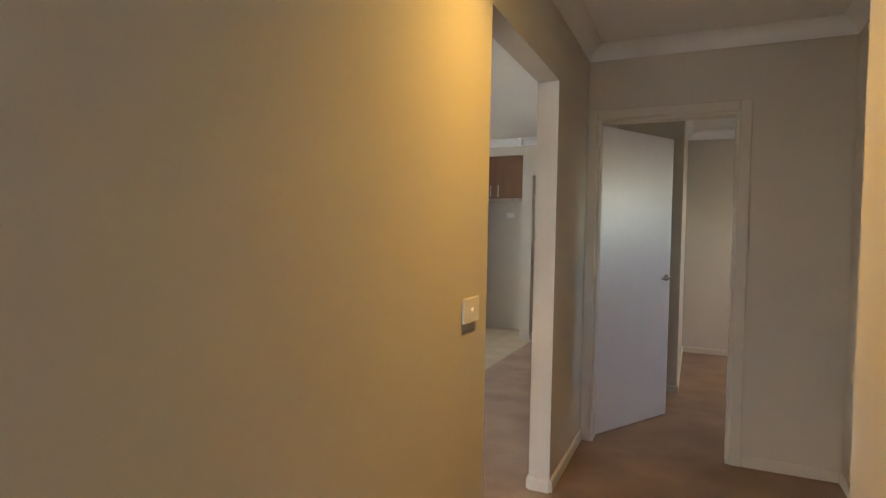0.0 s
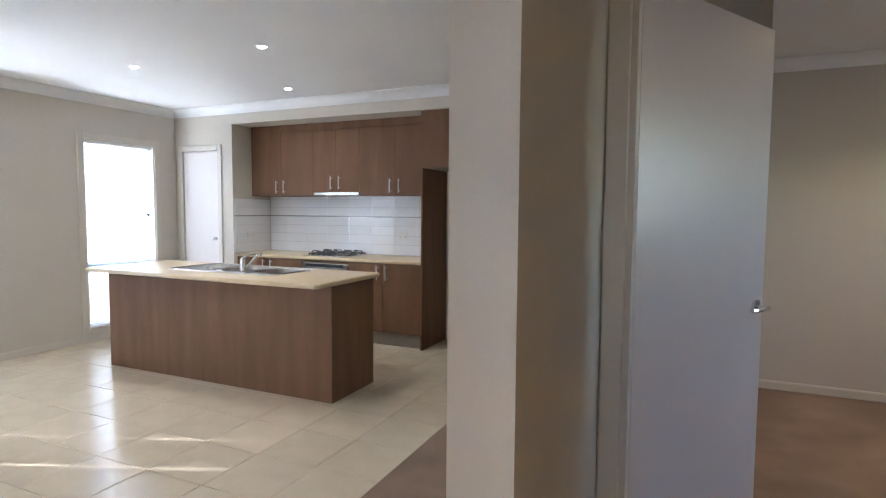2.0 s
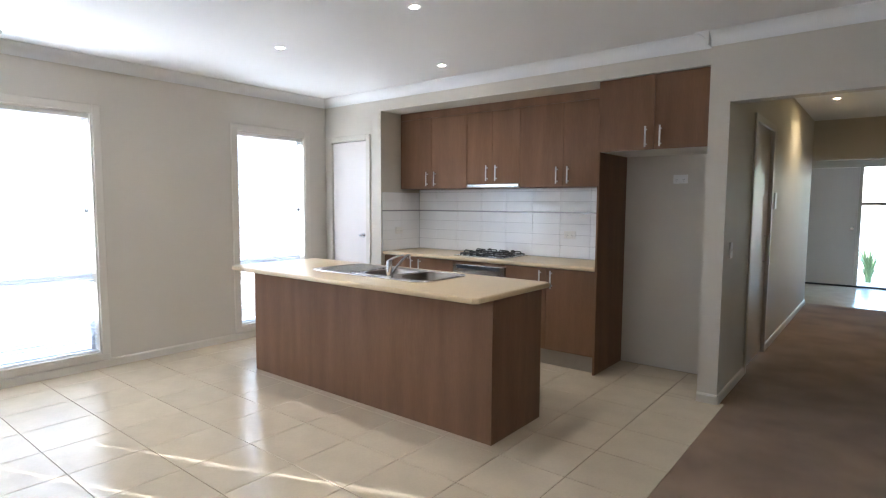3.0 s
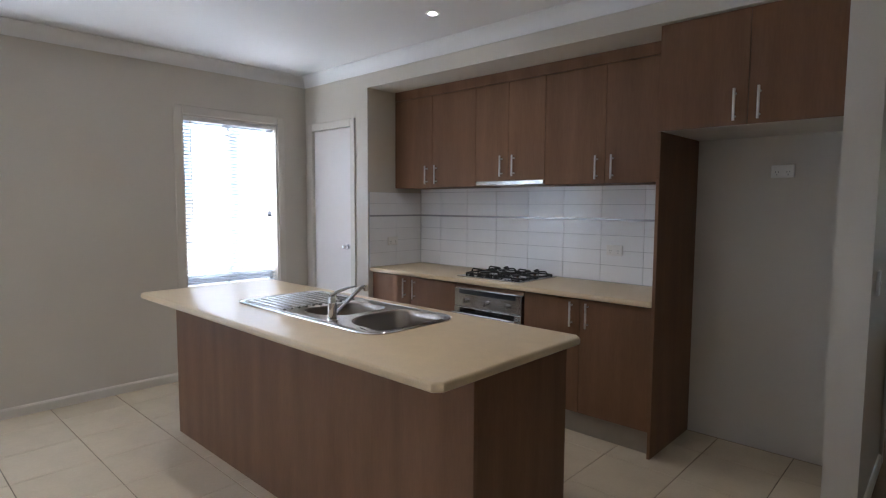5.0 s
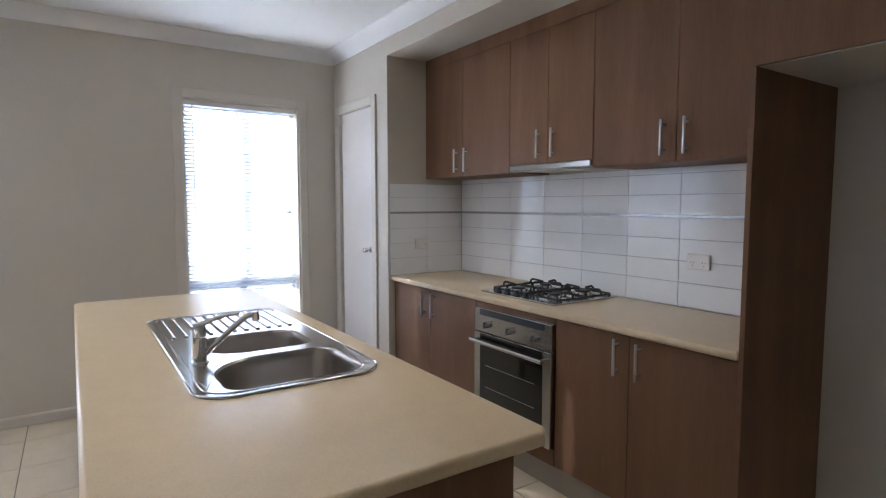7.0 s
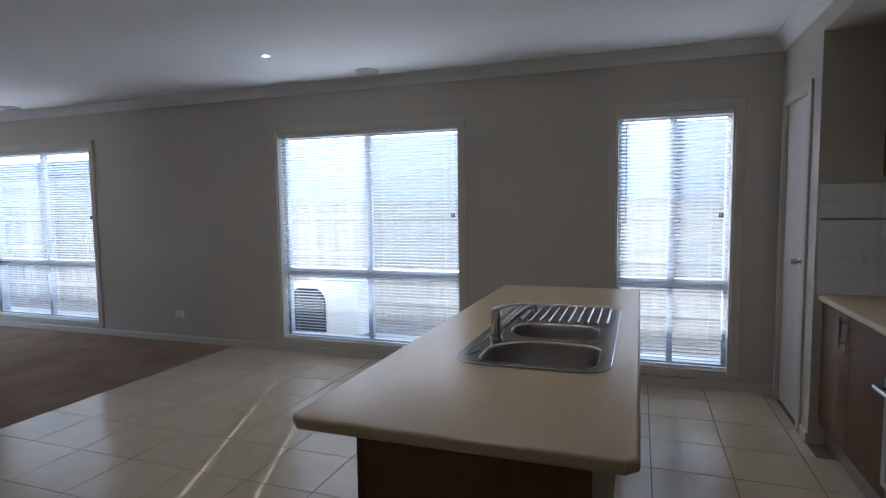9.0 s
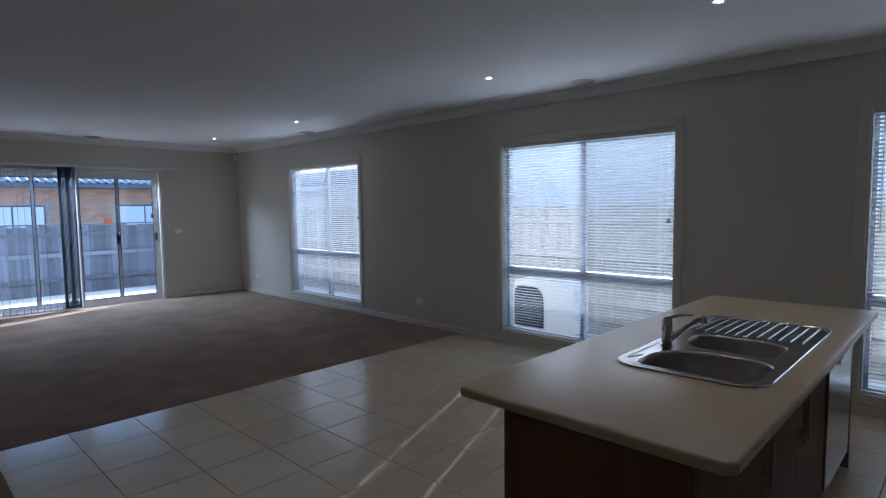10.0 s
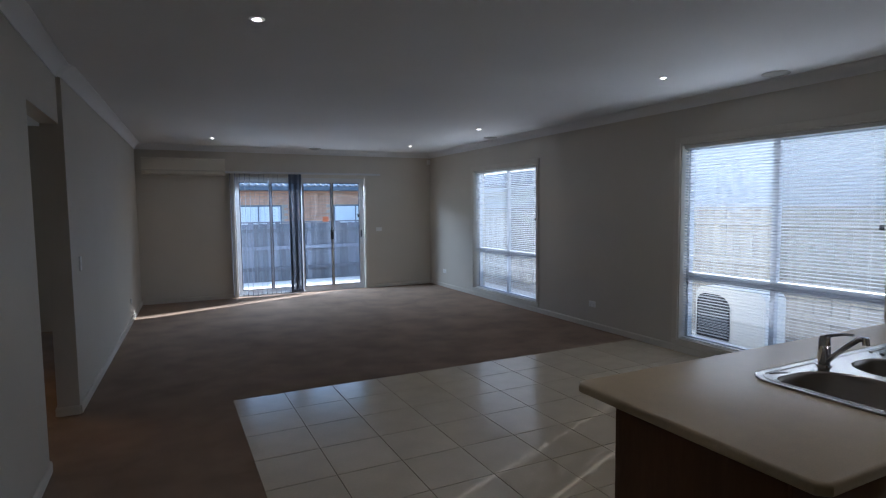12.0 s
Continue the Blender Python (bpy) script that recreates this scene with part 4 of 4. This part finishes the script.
def plate(name, at, n, kind, label, w=0.115, h=0.072):
    """A wall plate: n is the way it faces; kind: double power point, blank, switch, dimmer."""
    n = Vector(n)
    m = Matrix.Translation(at) @ n.to_track_quat("Z", "Y").to_matrix().to_4x4()
    side = m.to_3x3() @ Vector((1, 0, 0))
    if abs(side.z) > 0.5:
        m = m @ pose(0, 0, 0, 0, 0, 90)
    ob = thing(name, at, label, {"power": "power point", "dimmer": "dimmer", "blank": "wall plate"}.get(kind, "light switch"), "white wall plates")

    def put(pname, bm, mat, parent, lab=""):
        for v in bm.verts:
            v.co = m @ v.co
        return part(pname, bm, mat, parent, lab)

    p = put("plate", bx(-w / 2, w / 2, -h / 2, h / 2, 0, 0.011, bevel=0.003), PLASTIC, ob)
    if kind == "power":
        for s in (-1, 1):
            put("rocker", bx(s * 0.037 - 0.007, s * 0.037 + 0.007, 0.014, 0.026, 0.011, 0.014, bevel=0.001), PLASTIC, p)
            b = bmesh.new()
            for dx, dz in ((-0.007, -0.003), (0.007, -0.003), (0, -0.018)):
                box(b, s * 0.028 + dx - 0.0012, s * 0.028 + dx + 0.0012, dz - 0.004, dz + 0.004, 0.0109, 0.0114)
            put("socket", b, DARKPLASTIC, p, "dark socket slots")
    elif kind == "dimmer":
        put("knob", rod(bmesh.new(), (0, 0, 0.011), (0, 0, 0.017), 0.0085, 16, 0.007), PLASTIC, p)
    elif kind == "switch":
        for s in (-1, 1):
            put("rocker", bx(s * 0.013 - 0.006, s * 0.013 + 0.006, -0.010, 0.010, 0.011, 0.0145, bevel=0.001), PLASTIC, p)
    return ob


plate("power_point", (-2.895, YB - 0.013, 1.125), (0, -1, 0), "power", "white double power point on the splashback tiles")
plate("power_point", (-4.80, 6.05, 1.115), (1, 0, 0), "power", "white double power point on the side splashback")
plate("power_point", (-1.91, YB, 1.63), (0, -1, 0), "power", "white double power point high in the fridge space")
plate("power_point", (XW, 0.155, 0.30), (1, 0, 0), "power", "white power point low on the window wall")
plate("power_point", (XW, -4.0, 0.305), (1, 0, 0), "power", "white power point low near the room corner")
plate("power_point", (-0.473, -3.1, 0.30), (-1, 0, 0), "power", "white power point low on the long wall")
plate("light_switch", (XF, 0.447, 1.12), (1, 0, 0), "dimmer", "white dimmer plate with a small round knob", 0.132, 0.082)
plate("light_switch", (-0.324, 0.30, 1.12), (-1, 0, 0), "switch", "white switch plate beside the opening", 0.075, 0.115)
plate("light_switch", (HALL_W, 5.95, 1.09), (1, 0, 0), "switch", "white light switch at the hall entrance", 0.075, 0.115)
plate("light_switch", (-4.62, YS, 1.125), (0, 1, 0), "switch", "white switch plate beside the sliding door")
plate("alarm_keypad", (HALL_W, 7.85, 1.46), (1, 0, 0), "blank", "white alarm keypad on the hall wall", 0.12, 0.16)

# Split-system air conditioner.
ac = thing("air_conditioner", (-1.25, YS, 2.15), "long white wall-mounted air conditioner in the corner", "air conditioner")
b = bmesh.new()
sweep(b, [(0, 0.27), (0.16, 0.27), (0.195, 0.25), (0.20, 0.06), (0.17, 0.0), (0, 0)], (-1.865, YS, 2.105), (-0.635, YS, 2.105), (0, 1, 0))
part("casing", b, ACBEIGE, ac)
part("flap", bx(-1.825, -0.675, YS + 0.172, YS + 0.206, 2.115, 2.153, bevel=0.004), ACBEIGE, ac)
part("seam", bx(-1.855, -0.645, YS + 0.196, YS + 0.2015, 2.171, 2.175), KICK, ac)
pir = thing("motion_detector", (XW + 0.05, YS + 0.05, 2.42), "small white movement detector in the corner", "detector")
part("housing", bx(XW + 0.01, XW + 0.075, YS + 0.01, YS + 0.06, 2.38, 2.47, bevel=0.01, segments=2), PLASTIC, pir)

# Vertical blind on its track.
vb = thing("vertical_blind", (-3.2, YS + 0.07, 2.15), "grey vertical blind with vanes turned edge-on and half drawn", "blind")
part("track", bx(-4.64, -1.85, YS + 0.045, YS + 0.085, 2.145, 2.18, bevel=0.003), ALU, vb, "white aluminium track")
rng = random.Random(4)


def vane(x, turn):
    m = pose(x, YS + 0.065, 0, 0, 0, turn)
    bm = bx(-0.0445, 0.0445, -0.0006, 0.0006, 0.06, 2.144)
    for v in bm.verts:
        v.co = m @ v.co
    part("vane", bm, VANE, vb)
    w = bx(-0.040, 0.040, -0.004, 0.004, 0.035, 0.07, bevel=0.001)
    for v in w.verts:
        v.co = m @ v.co
    part("weight", w, VANE, vb)


for i in range(13):
    vane(-1.945 - 0.079 * i, 90 - 9 + rng.uniform(-3, 3))
for i in range(14):
    vane(-2.93 - 0.016 * i, 90 - 22 + rng.uniform(-4, 4))

# Added fill lamp at the sliding door's head, standing in for sky light.
sl = new("door_sky_fill", bpy.data.lights.new("door_sky_fill", "AREA"))
sl.data.shape, sl.data.size, sl.data.size_y, sl.data.energy, sl.data.color = "RECTANGLE", 2.2, 0.10, DOOR_SKY_W, (0.70, 0.85, 1.0)
sl.matrix_world = look((-3.18, YS - 0.22, 2.08), (-3.18, YS + 0.55, 0.0))

# ---- outside ----
CONCRETE = shader("patio_concrete", (0.60, 0.58, 0.55), 0.85, vary=0.08, scale=3, bump=0.4, bump_scale=120, fine=0.08)
SOIL = shader("pebble_ground", (0.36, 0.32, 0.27), 0.95, vary=0.2, scale=4, bump=0.9, bump_scale=60, fine=0.3)
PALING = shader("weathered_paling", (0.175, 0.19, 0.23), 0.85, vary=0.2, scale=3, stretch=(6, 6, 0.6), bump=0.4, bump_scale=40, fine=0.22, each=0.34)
PALE_PALING = shader("pale_paling", (0.52, 0.49, 0.44), 0.85, vary=0.12, scale=3, stretch=(6, 6, 0.6), bump=0.3, bump_scale=40, fine=0.12, each=0.14)
BRICK = shader("orange_brick", (0.58, 0.34, 0.23), 0.85, vary=0.12, scale=9, bump=0.4, bump_scale=150, fine=0.12, each=0.12)
MORTAR = shader("mortar", (0.40, 0.36, 0.31), 0.9, vary=0.08)
ROOF = shader("concrete_roof_tile", (0.34, 0.35, 0.37), 0.6, vary=0.12, scale=5, bump=0.3, bump_scale=90, each=0.12)
GUTTER = shader("gutter_paint", (0.10, 0.13, 0.17), 0.45)
RENDER = shader("pale_render", (0.78, 0.76, 0.72), 0.85, vary=0.06, scale=2, bump=0.3, bump_scale=90)
CURTAIN = shader("drawn_white_blind", (0.82, 0.86, 0.88), 0.8, vary=0.03)
GZ = -0.09
bm = bx(-400, 400, -400, 400, GZ - 0.5, GZ)
single("ground", bm, SOIL, "pale pebbles and soil round the house", "ground", "structure")
slab("pavement", CONCRETE, "light concrete patio outside the sliding door", "patio", (-6.4, 0.8, -7.0, YS - 0.151, GZ, GZ + 0.03), (-6.95, XW - 0.225, -7.0, 6.8, GZ, GZ + 0.025))


def fence(base, along, n, top, label, wood):
    """Paling fence: overlapping boards, two rails, posts and a capping board."""
    f = thing("paling_fence", base, label, "fence")
    m = Matrix.Translation(base) @ Vector(along).to_track_quat("X", "Z").to_matrix().to_4x4()
    r = random.Random(len(label))
    meshes = []
    for k in range(3):
        h = top + 0.012 * (k - 1)
        me = finish(bx(-0.0525, 0.0525, -0.007, 0.007, 0, h, bevel=0.002), "paling", wood)
        meshes.append(me)
    q = m.to_3x3().to_4x4()
    for i in range(n):
        p = new("paling", meshes[r.randrange(3)])
        p.parent = f
        p.matrix_local = q @ pose((i - n / 2) * 0.097 + r.uniform(-0.004, 0.004), 0.012 * (i % 2), 0, r.uniform(-0.4, 0.4), r.uniform(-0.5, 0.5), r.uniform(-1.5, 1.5))
    for z in (0.25, top * 0.55, top - 0.2):
        b = bx(-n * 0.0485, n * 0.0485, 0.027, 0.065, z, z + 0.075)
        for v in b.verts:
            v.co = m @ v.co
        part("rail", b, wood, f)
    for i in range(int(n * 0.097 / 2.4) + 1):
        x = -n * 0.0485 + 0.05 + i * 2.4
        b = bx(x - 0.05, x + 0.05, -0.10, -0.022, 0, top - 0.05)
        for v in b.verts:
            v.co = m @ v.co
        part("post", b, wood, f)
    b = bx(-n * 0.0485, n * 0.0485, -0.02, 0.05, top + 0.012, top + 0.04, bevel=0.003)
    for v in b.verts:
        v.co = m @ v.co
    part("capping", b, wood, f)
    return f


FY, FTOP = -7.3, 1.30
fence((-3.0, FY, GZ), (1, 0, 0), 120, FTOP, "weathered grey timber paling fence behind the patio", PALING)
fence((-7.75, -1.2, GZ), (0, -1, 0), 200, 1.55, "pale new timber paling fence beside the window wall", PALE_PALING)


def roof_tile():
    """One interlocking tile: half-round roll, thick lower edge."""
    t = bmesh.new()
    pts = [(-0.095, 0.0), (-0.06, 0.010), (-0.03, 0.042), (0.0, 0.052), (0.03, 0.042), (0.06, 0.010), (0.095, 0.0)]
    rows2 = [[t.verts.new((u, v, w + dz)) for u, w in pts] for v, dz in ((0.0, 0.035), (-0.40, 0.0))]
    rows2.append([t.verts.new((u, 0.0, w)) for u, w in pts])
    for a, b in ((rows2[0], rows2[1]), (rows2[2], rows2[0])):
        for i in range(6):
            t.faces.new((a[i], a[i + 1], b[i + 1], b[i]))
    return finish(t, "roof_tile", ROOF)


tm = roof_tile()


def house(name, x0, x1, y, zt, windows, label):
    """Neighbour's wall facing +y: brick pieces, gutter, tiled roof and windows."""
    h = thing(name, ((x0 + x1) / 2, y, GZ), label, "house")
    wall = part("wall", bx(x0, x1, y - 0.2, y - 0.006, GZ, zt), MORTAR, h)
    me = finish(bx(-0.115, 0.115, -0.008, 0.008, -0.037, 0.037), "brick", BRICK)
    rest = bmesh.new()
    row = 0
    z = 1.18
    while z < zt - 0.05:
        x = x0 + (0.12 if row % 2 else 0.0)
        while x < x1:
            if not any(a - 0.13 < x < b + 0.13 and c - 0.04 < z < d + 0.04 for a, b, c, d in windows):
                if -7.4 < x < -1.6:
                    p = new("brick", me)
                    p.parent = wall
                    p.location = (x - (x0 + x1) / 2, 0.0, z - GZ)
                else:
                    box(rest, x - 0.115, x + 0.115, y - 0.008, y + 0.008, z - 0.037, z + 0.037)
            x += 0.24
        z += 0.086
        row += 1
    tagged(part("brickwork", rest, BRICK, wall), kind="stuff")
    for a, b, c, d in windows:
        w = part("window", bx(a, b, y - 0.03, y + 0.012, c, d), GUTTER, h, "dark framed window")
        m = (a + b) / 2
        for e, g in ((a + 0.04, m - 0.02), (m + 0.02, b - 0.04)):
            part("pane", bx(e, g, y + 0.010, y + 0.016, c + 0.04, d - 0.04), CURTAIN, w, "pane with a drawn white blind")
    part("gutter", bx(x0 - 0.3, x1 + 0.3, y + 0.32, y + 0.44, zt - 0.02, zt + 0.10, bevel=0.01), GUTTER, h, "dark blue gutter")
    part("eave", bx(x0 - 0.3, x1 + 0.3, y - 0.1, y + 0.32, zt - 0.01, zt + 0.01), RENDER, h)
    roof = part("roof", sweep(bmesh.new(), [(0.40, 0.06), (0.40, 0.09), (-4.0, 2.0), (-4.0, 1.9)], (x0 - 0.3, y, zt), (x1 + 0.3, y, zt), (0, 1, 0)), ROOF, h)
    slope = math.atan2(1.91, 4.4)
    for k in range(5):
        for i in range(int((x1 - x0 + 0.6) / 0.19)):
            p = new("roof_tile", tm)
            p.parent = roof
            p.matrix_local = pose(x0 - 0.2 + i * 0.19 - (x0 + x1) / 2, 0.42 - k * 0.34 * math.cos(slope), zt + 0.085 + k * 0.34 * math.sin(slope) - GZ, -math.degrees(slope), 0, 0)
    return h


house("neighbour_house", -9.6, 0.6, -12.0, 2.10, [(-4.13, -2.76, 0.95, 1.64), (-7.2, -5.76, 0.95, 1.64)], "orange brick neighbouring house with grey tiled roof behind the fence")
nb = thing("neighbour_wall", (-10.2, 4.2, GZ), "pale rendered high side wall of the next house", "house")
part("wall", bx(-10.4, -10.2, -3.5, 12, GZ, 2.65), RENDER, nb)
nw = part("window", bx(-10.2, -10.17, 3.9, 5.2, 0.9, 2.0), ALU, nb)
part("pane", bx(-10.17, -10.165, 3.96, 4.53, 0.96, 1.94), CURTAIN, nw)
part("pane", bx(-10.17, -10.165, 4.57, 5.14, 0.96, 1.94), CURTAIN, nw)
ng = thing("neighbour_garage", (-10.2, -7.0, GZ), "low pale rendered garage with a grey tiled roof", "house")
part("wall", bx(-10.4, -10.2, -13, -3.52, GZ, 2.02), RENDER, ng)
part("gutter", bx(-9.85, -9.73, -13, -3.52, 1.97, 2.08, bevel=0.01), ALU, ng, "pale gutter")
nr = part("roof", sweep(bmesh.new(), [(0.45, 0.10), (0.45, 0.13), (-0.62, 0.58), (-1.6, 0.13), (-1.6, 0.10)], (-10.2, -13, 2.02), (-10.2, -3.52, 2.02), (1, 0, 0)), ROOF, ng)
for k in range(3):
    for i in range(49):
        rt = new("roof_tile", tm)
        rt.parent = nr
        rt.matrix_local = Matrix.Translation((0.47 - k * 0.312, -5.9 + i * 0.19, 2.02 - GZ + 0.125 + k * 0.131)) @ pose(0, 0, 0, 0, 0, -90) @ pose(0, 0, 0, -22.8, 0, 0)

# Outdoor condenser unit.
cu = thing("condenser_unit", (-6.75, 1.45, GZ + 0.025), "white outdoor air conditioner unit with a dark arched fan grille", "air conditioner")
CX0, CX1, CY0, CY1, CZ0 = -6.90, -6.56, 1.00, 1.86, GZ + 0.06
shell = [(CY0, 0), (CY1, 0)] + [(y, z) for y, z in rounded(CY0, CY1, 0.02, 0.615, 0.10, 6)[:14]]
bm = bmesh.new()
lo = [bm.verts.new((CX0, y, CZ0 + z)) for y, z in shell]
hi = [bm.verts.new((CX1, y, CZ0 + z)) for y, z in shell]
for i in range(len(lo)):
    bm.faces.new((lo[i], lo[(i + 1) % len(lo)], hi[(i + 1) % len(lo)], hi[i]))
bm.faces.new(lo), bm.faces.new(hi[::-1])
cb = part("casing", bm, PLASTIC, cu)
fan = prism(bmesh.new(), rounded_each(1.025, 1.45, -0.005, 0.505, (0.17, 0.10, 0.02, 0.02)), 0, 0.012)
for v in fan.verts:
    v.co = Vector((CX1 + v.co.z, v.co.x, v.co.y))
fg = part("fan_grille", fan, DARKPLASTIC, cu, "dark fan grille panel")
for i in range(13):
    z = 0.03 + i * 0.036
    part("grille_bar", bx(CX1 + 0.012, CX1 + 0.016, 1.05, 1.43 - max(0, i - 9) * 0.035, z, z + 0.008), GREYALU, fg)
part("side_panel", bx(CX1, CX1 + 0.004, 1.47, 1.84, 0.0, 0.44), PLASTIC, cu)
for k in range(2):
    part("foot", bx(CX0 + 0.02, CX1 - 0.02, CY0 + 0.10 + 0.58 * k, CY0 + 0.16 + 0.58 * k, GZ + 0.025, CZ0), KICK, cu)

sign = thing("warning_sign", (-4.26, FY + 0.03, 1.2), "small orange plate fixed to the fence top", "sign")
part("plate", bx(-4.33, -4.19, FY + 0.056, FY + 0.062, 1.225, 1.345, bevel=0.002), shader("orange_plate", (0.42, 0.10, 0.03), 0.5, vary=0.05), sign)

# Garden beyond the front door's sidelight.
LEAF = shader("strap_leaf", (0.07, 0.12, 0.045), 0.5, vary=0.25, scale=6, fine=0.1)


def strap_plant(x, y, height, n, label):
    """A clump of arching strap leaves."""
    p = thing("garden_plant", (x, y, GZ), label, "plant", "strap plants by the front door")
    r = random.Random(int(height * 100))
    bm = bmesh.new()
    for i in range(n):
        a, lean, h = r.uniform(0, 2 * math.pi), r.uniform(0.15, 0.75), height * r.uniform(0.6, 1.0)
        out, side = Vector((math.cos(a), math.sin(a), 0)), Vector((-math.sin(a), math.cos(a), 0))
        rows = []
        for k in range(6):
            u = k / 5
            c = Vector((x, y, GZ)) + out * (0.04 + lean * h * u * u) + Vector((0, 0, h * (u - 0.35 * lean * u * u)))
            w = 0.02 * (1 - u) ** 0.6 + 0.001
            rows.append([bm.verts.new(c - side * w), bm.verts.new(c + Vector((0, 0, -0.004))), bm.verts.new(c + side * w)])
        for q, t in zip(rows, rows[1:]):
            for j in range(2):
                bm.faces.new((q[j], q[j + 1], t[j + 1], t[j]))
    part("foliage", bm, LEAF, p)
    return p


strap_plant(-0.78, 15.2, 0.95, 46, "green arching strap-leaved plant by the front path")
strap_plant(-0.35, 15.9, 0.75, 40, "low green strap-leaved plant in the front garden")

# ---- splashback tiles ----
sb = thing("splashback", (-3.6, YB, 0.9), "white glazed tile splashback with a slim steel strip", "splashback", kind="structure")
part("backing", bx(-4.808, -2.389, YB - 0.006, YB - 0.001, 0.90, 1.571), WGROUT, sb, "pale grout")
part("side_backing", bx(-4.809, -4.803, 5.795, YB - 0.006, 0.90, 1.536), WGROUT, sb, "pale grout")
part("metal_strip", bx(-4.795, -2.389, YB - 0.0125, YB - 0.006, 1.3305, 1.3405), STRIP, sb, "slim steel listello strip")
part("metal_strip", bx(-4.803, -4.7965, 5.795, YB - 0.0126, 1.3305, 1.3405), STRIP, sb, "slim steel listello strip")
ROWS = [(0.902, 1.019), (1.019, 1.123), (1.123, 1.227), (1.227, 1.3285), (1.342, 1.440), (1.440, 1.540), (1.540, 1.571)]
XT = [-4.796, -4.546, -4.239, -3.926, -3.615, -3.304, -3.002, -2.693, -2.389]
for z0, z1 in ROWS:
    for a, b in zip(XT, XT[1:]):
        part("tile", bx(a + 0.0014, b - 0.0014, YB - 0.0115, YB - 0.006, z0 + 0.0014, z1 - 0.0014, bevel=0.0008), WHITE_TILE, sb)
    if z0 > 1.5:
        continue
    z1 = min(z1, 1.535)
    for a, b in ((5.797, 6.092), (6.092, 6.397)):
        part("tile", bx(-4.803, -4.7975, a + 0.0009, b - 0.0009, z0 + 0.0008, z1 - 0.0008, bevel=0.0006), WHITE_TILE, sb)

# ---- floor tiles ----
P = 0.405
full = finish(bx(-P / 2 + 0.0022, P / 2 - 0.0022, -P / 2 + 0.0022, P / 2 - 0.0022, -0.008, 0.0, bevel=0.0012), "tile", TILE)


def lay(x0, x1, y0, y1, mesh=None):
    if x1 - x0 < 0.02 or y1 - y0 < 0.02:
        return
    w, d = x1 - x0, y1 - y0
    me = full if abs(w - P) < 1e-3 and abs(d - P) < 1e-3 else finish(bx(-w / 2 + 0.0022, w / 2 - 0.0022, -d / 2 + 0.0022, d / 2 - 0.0022, -0.008, 0.0, bevel=0.0012), "tile", TILE)
    t = new("tile", me)
    t.parent = grout
    t.location = ((x0 + x1) / 2, (y0 + y1) / 2, 0.0)


for i in range(12):
    xb = TX1 - i * P
    xa = max(xb - P, XW + 0.001)
    for j in range(15):
        ya = TY0 + j * P
        yb = min(ya + P, 6.405)
        if ya >= YN - 0.05 and xa < -4.81:
            continue
        if ya >= YN - 0.05:
            xb = min(xb, -1.555)
        if ya < YN < yb and (xa < -4.82 or xb > -1.57):
            yb = YN - 0.001
        lay(xa, xb, ya, yb)
lay(TX1 - P, -1.555, YN, TY0 + P * math.ceil((YN - TY0) / P))
slab("hall_floor_tiles", TILE, "cream tiles at the front door end of the hall", "tiled floor", (-2.5, 1.0, 11.05, HALL_N + 0.12, -0.1, 0.0))
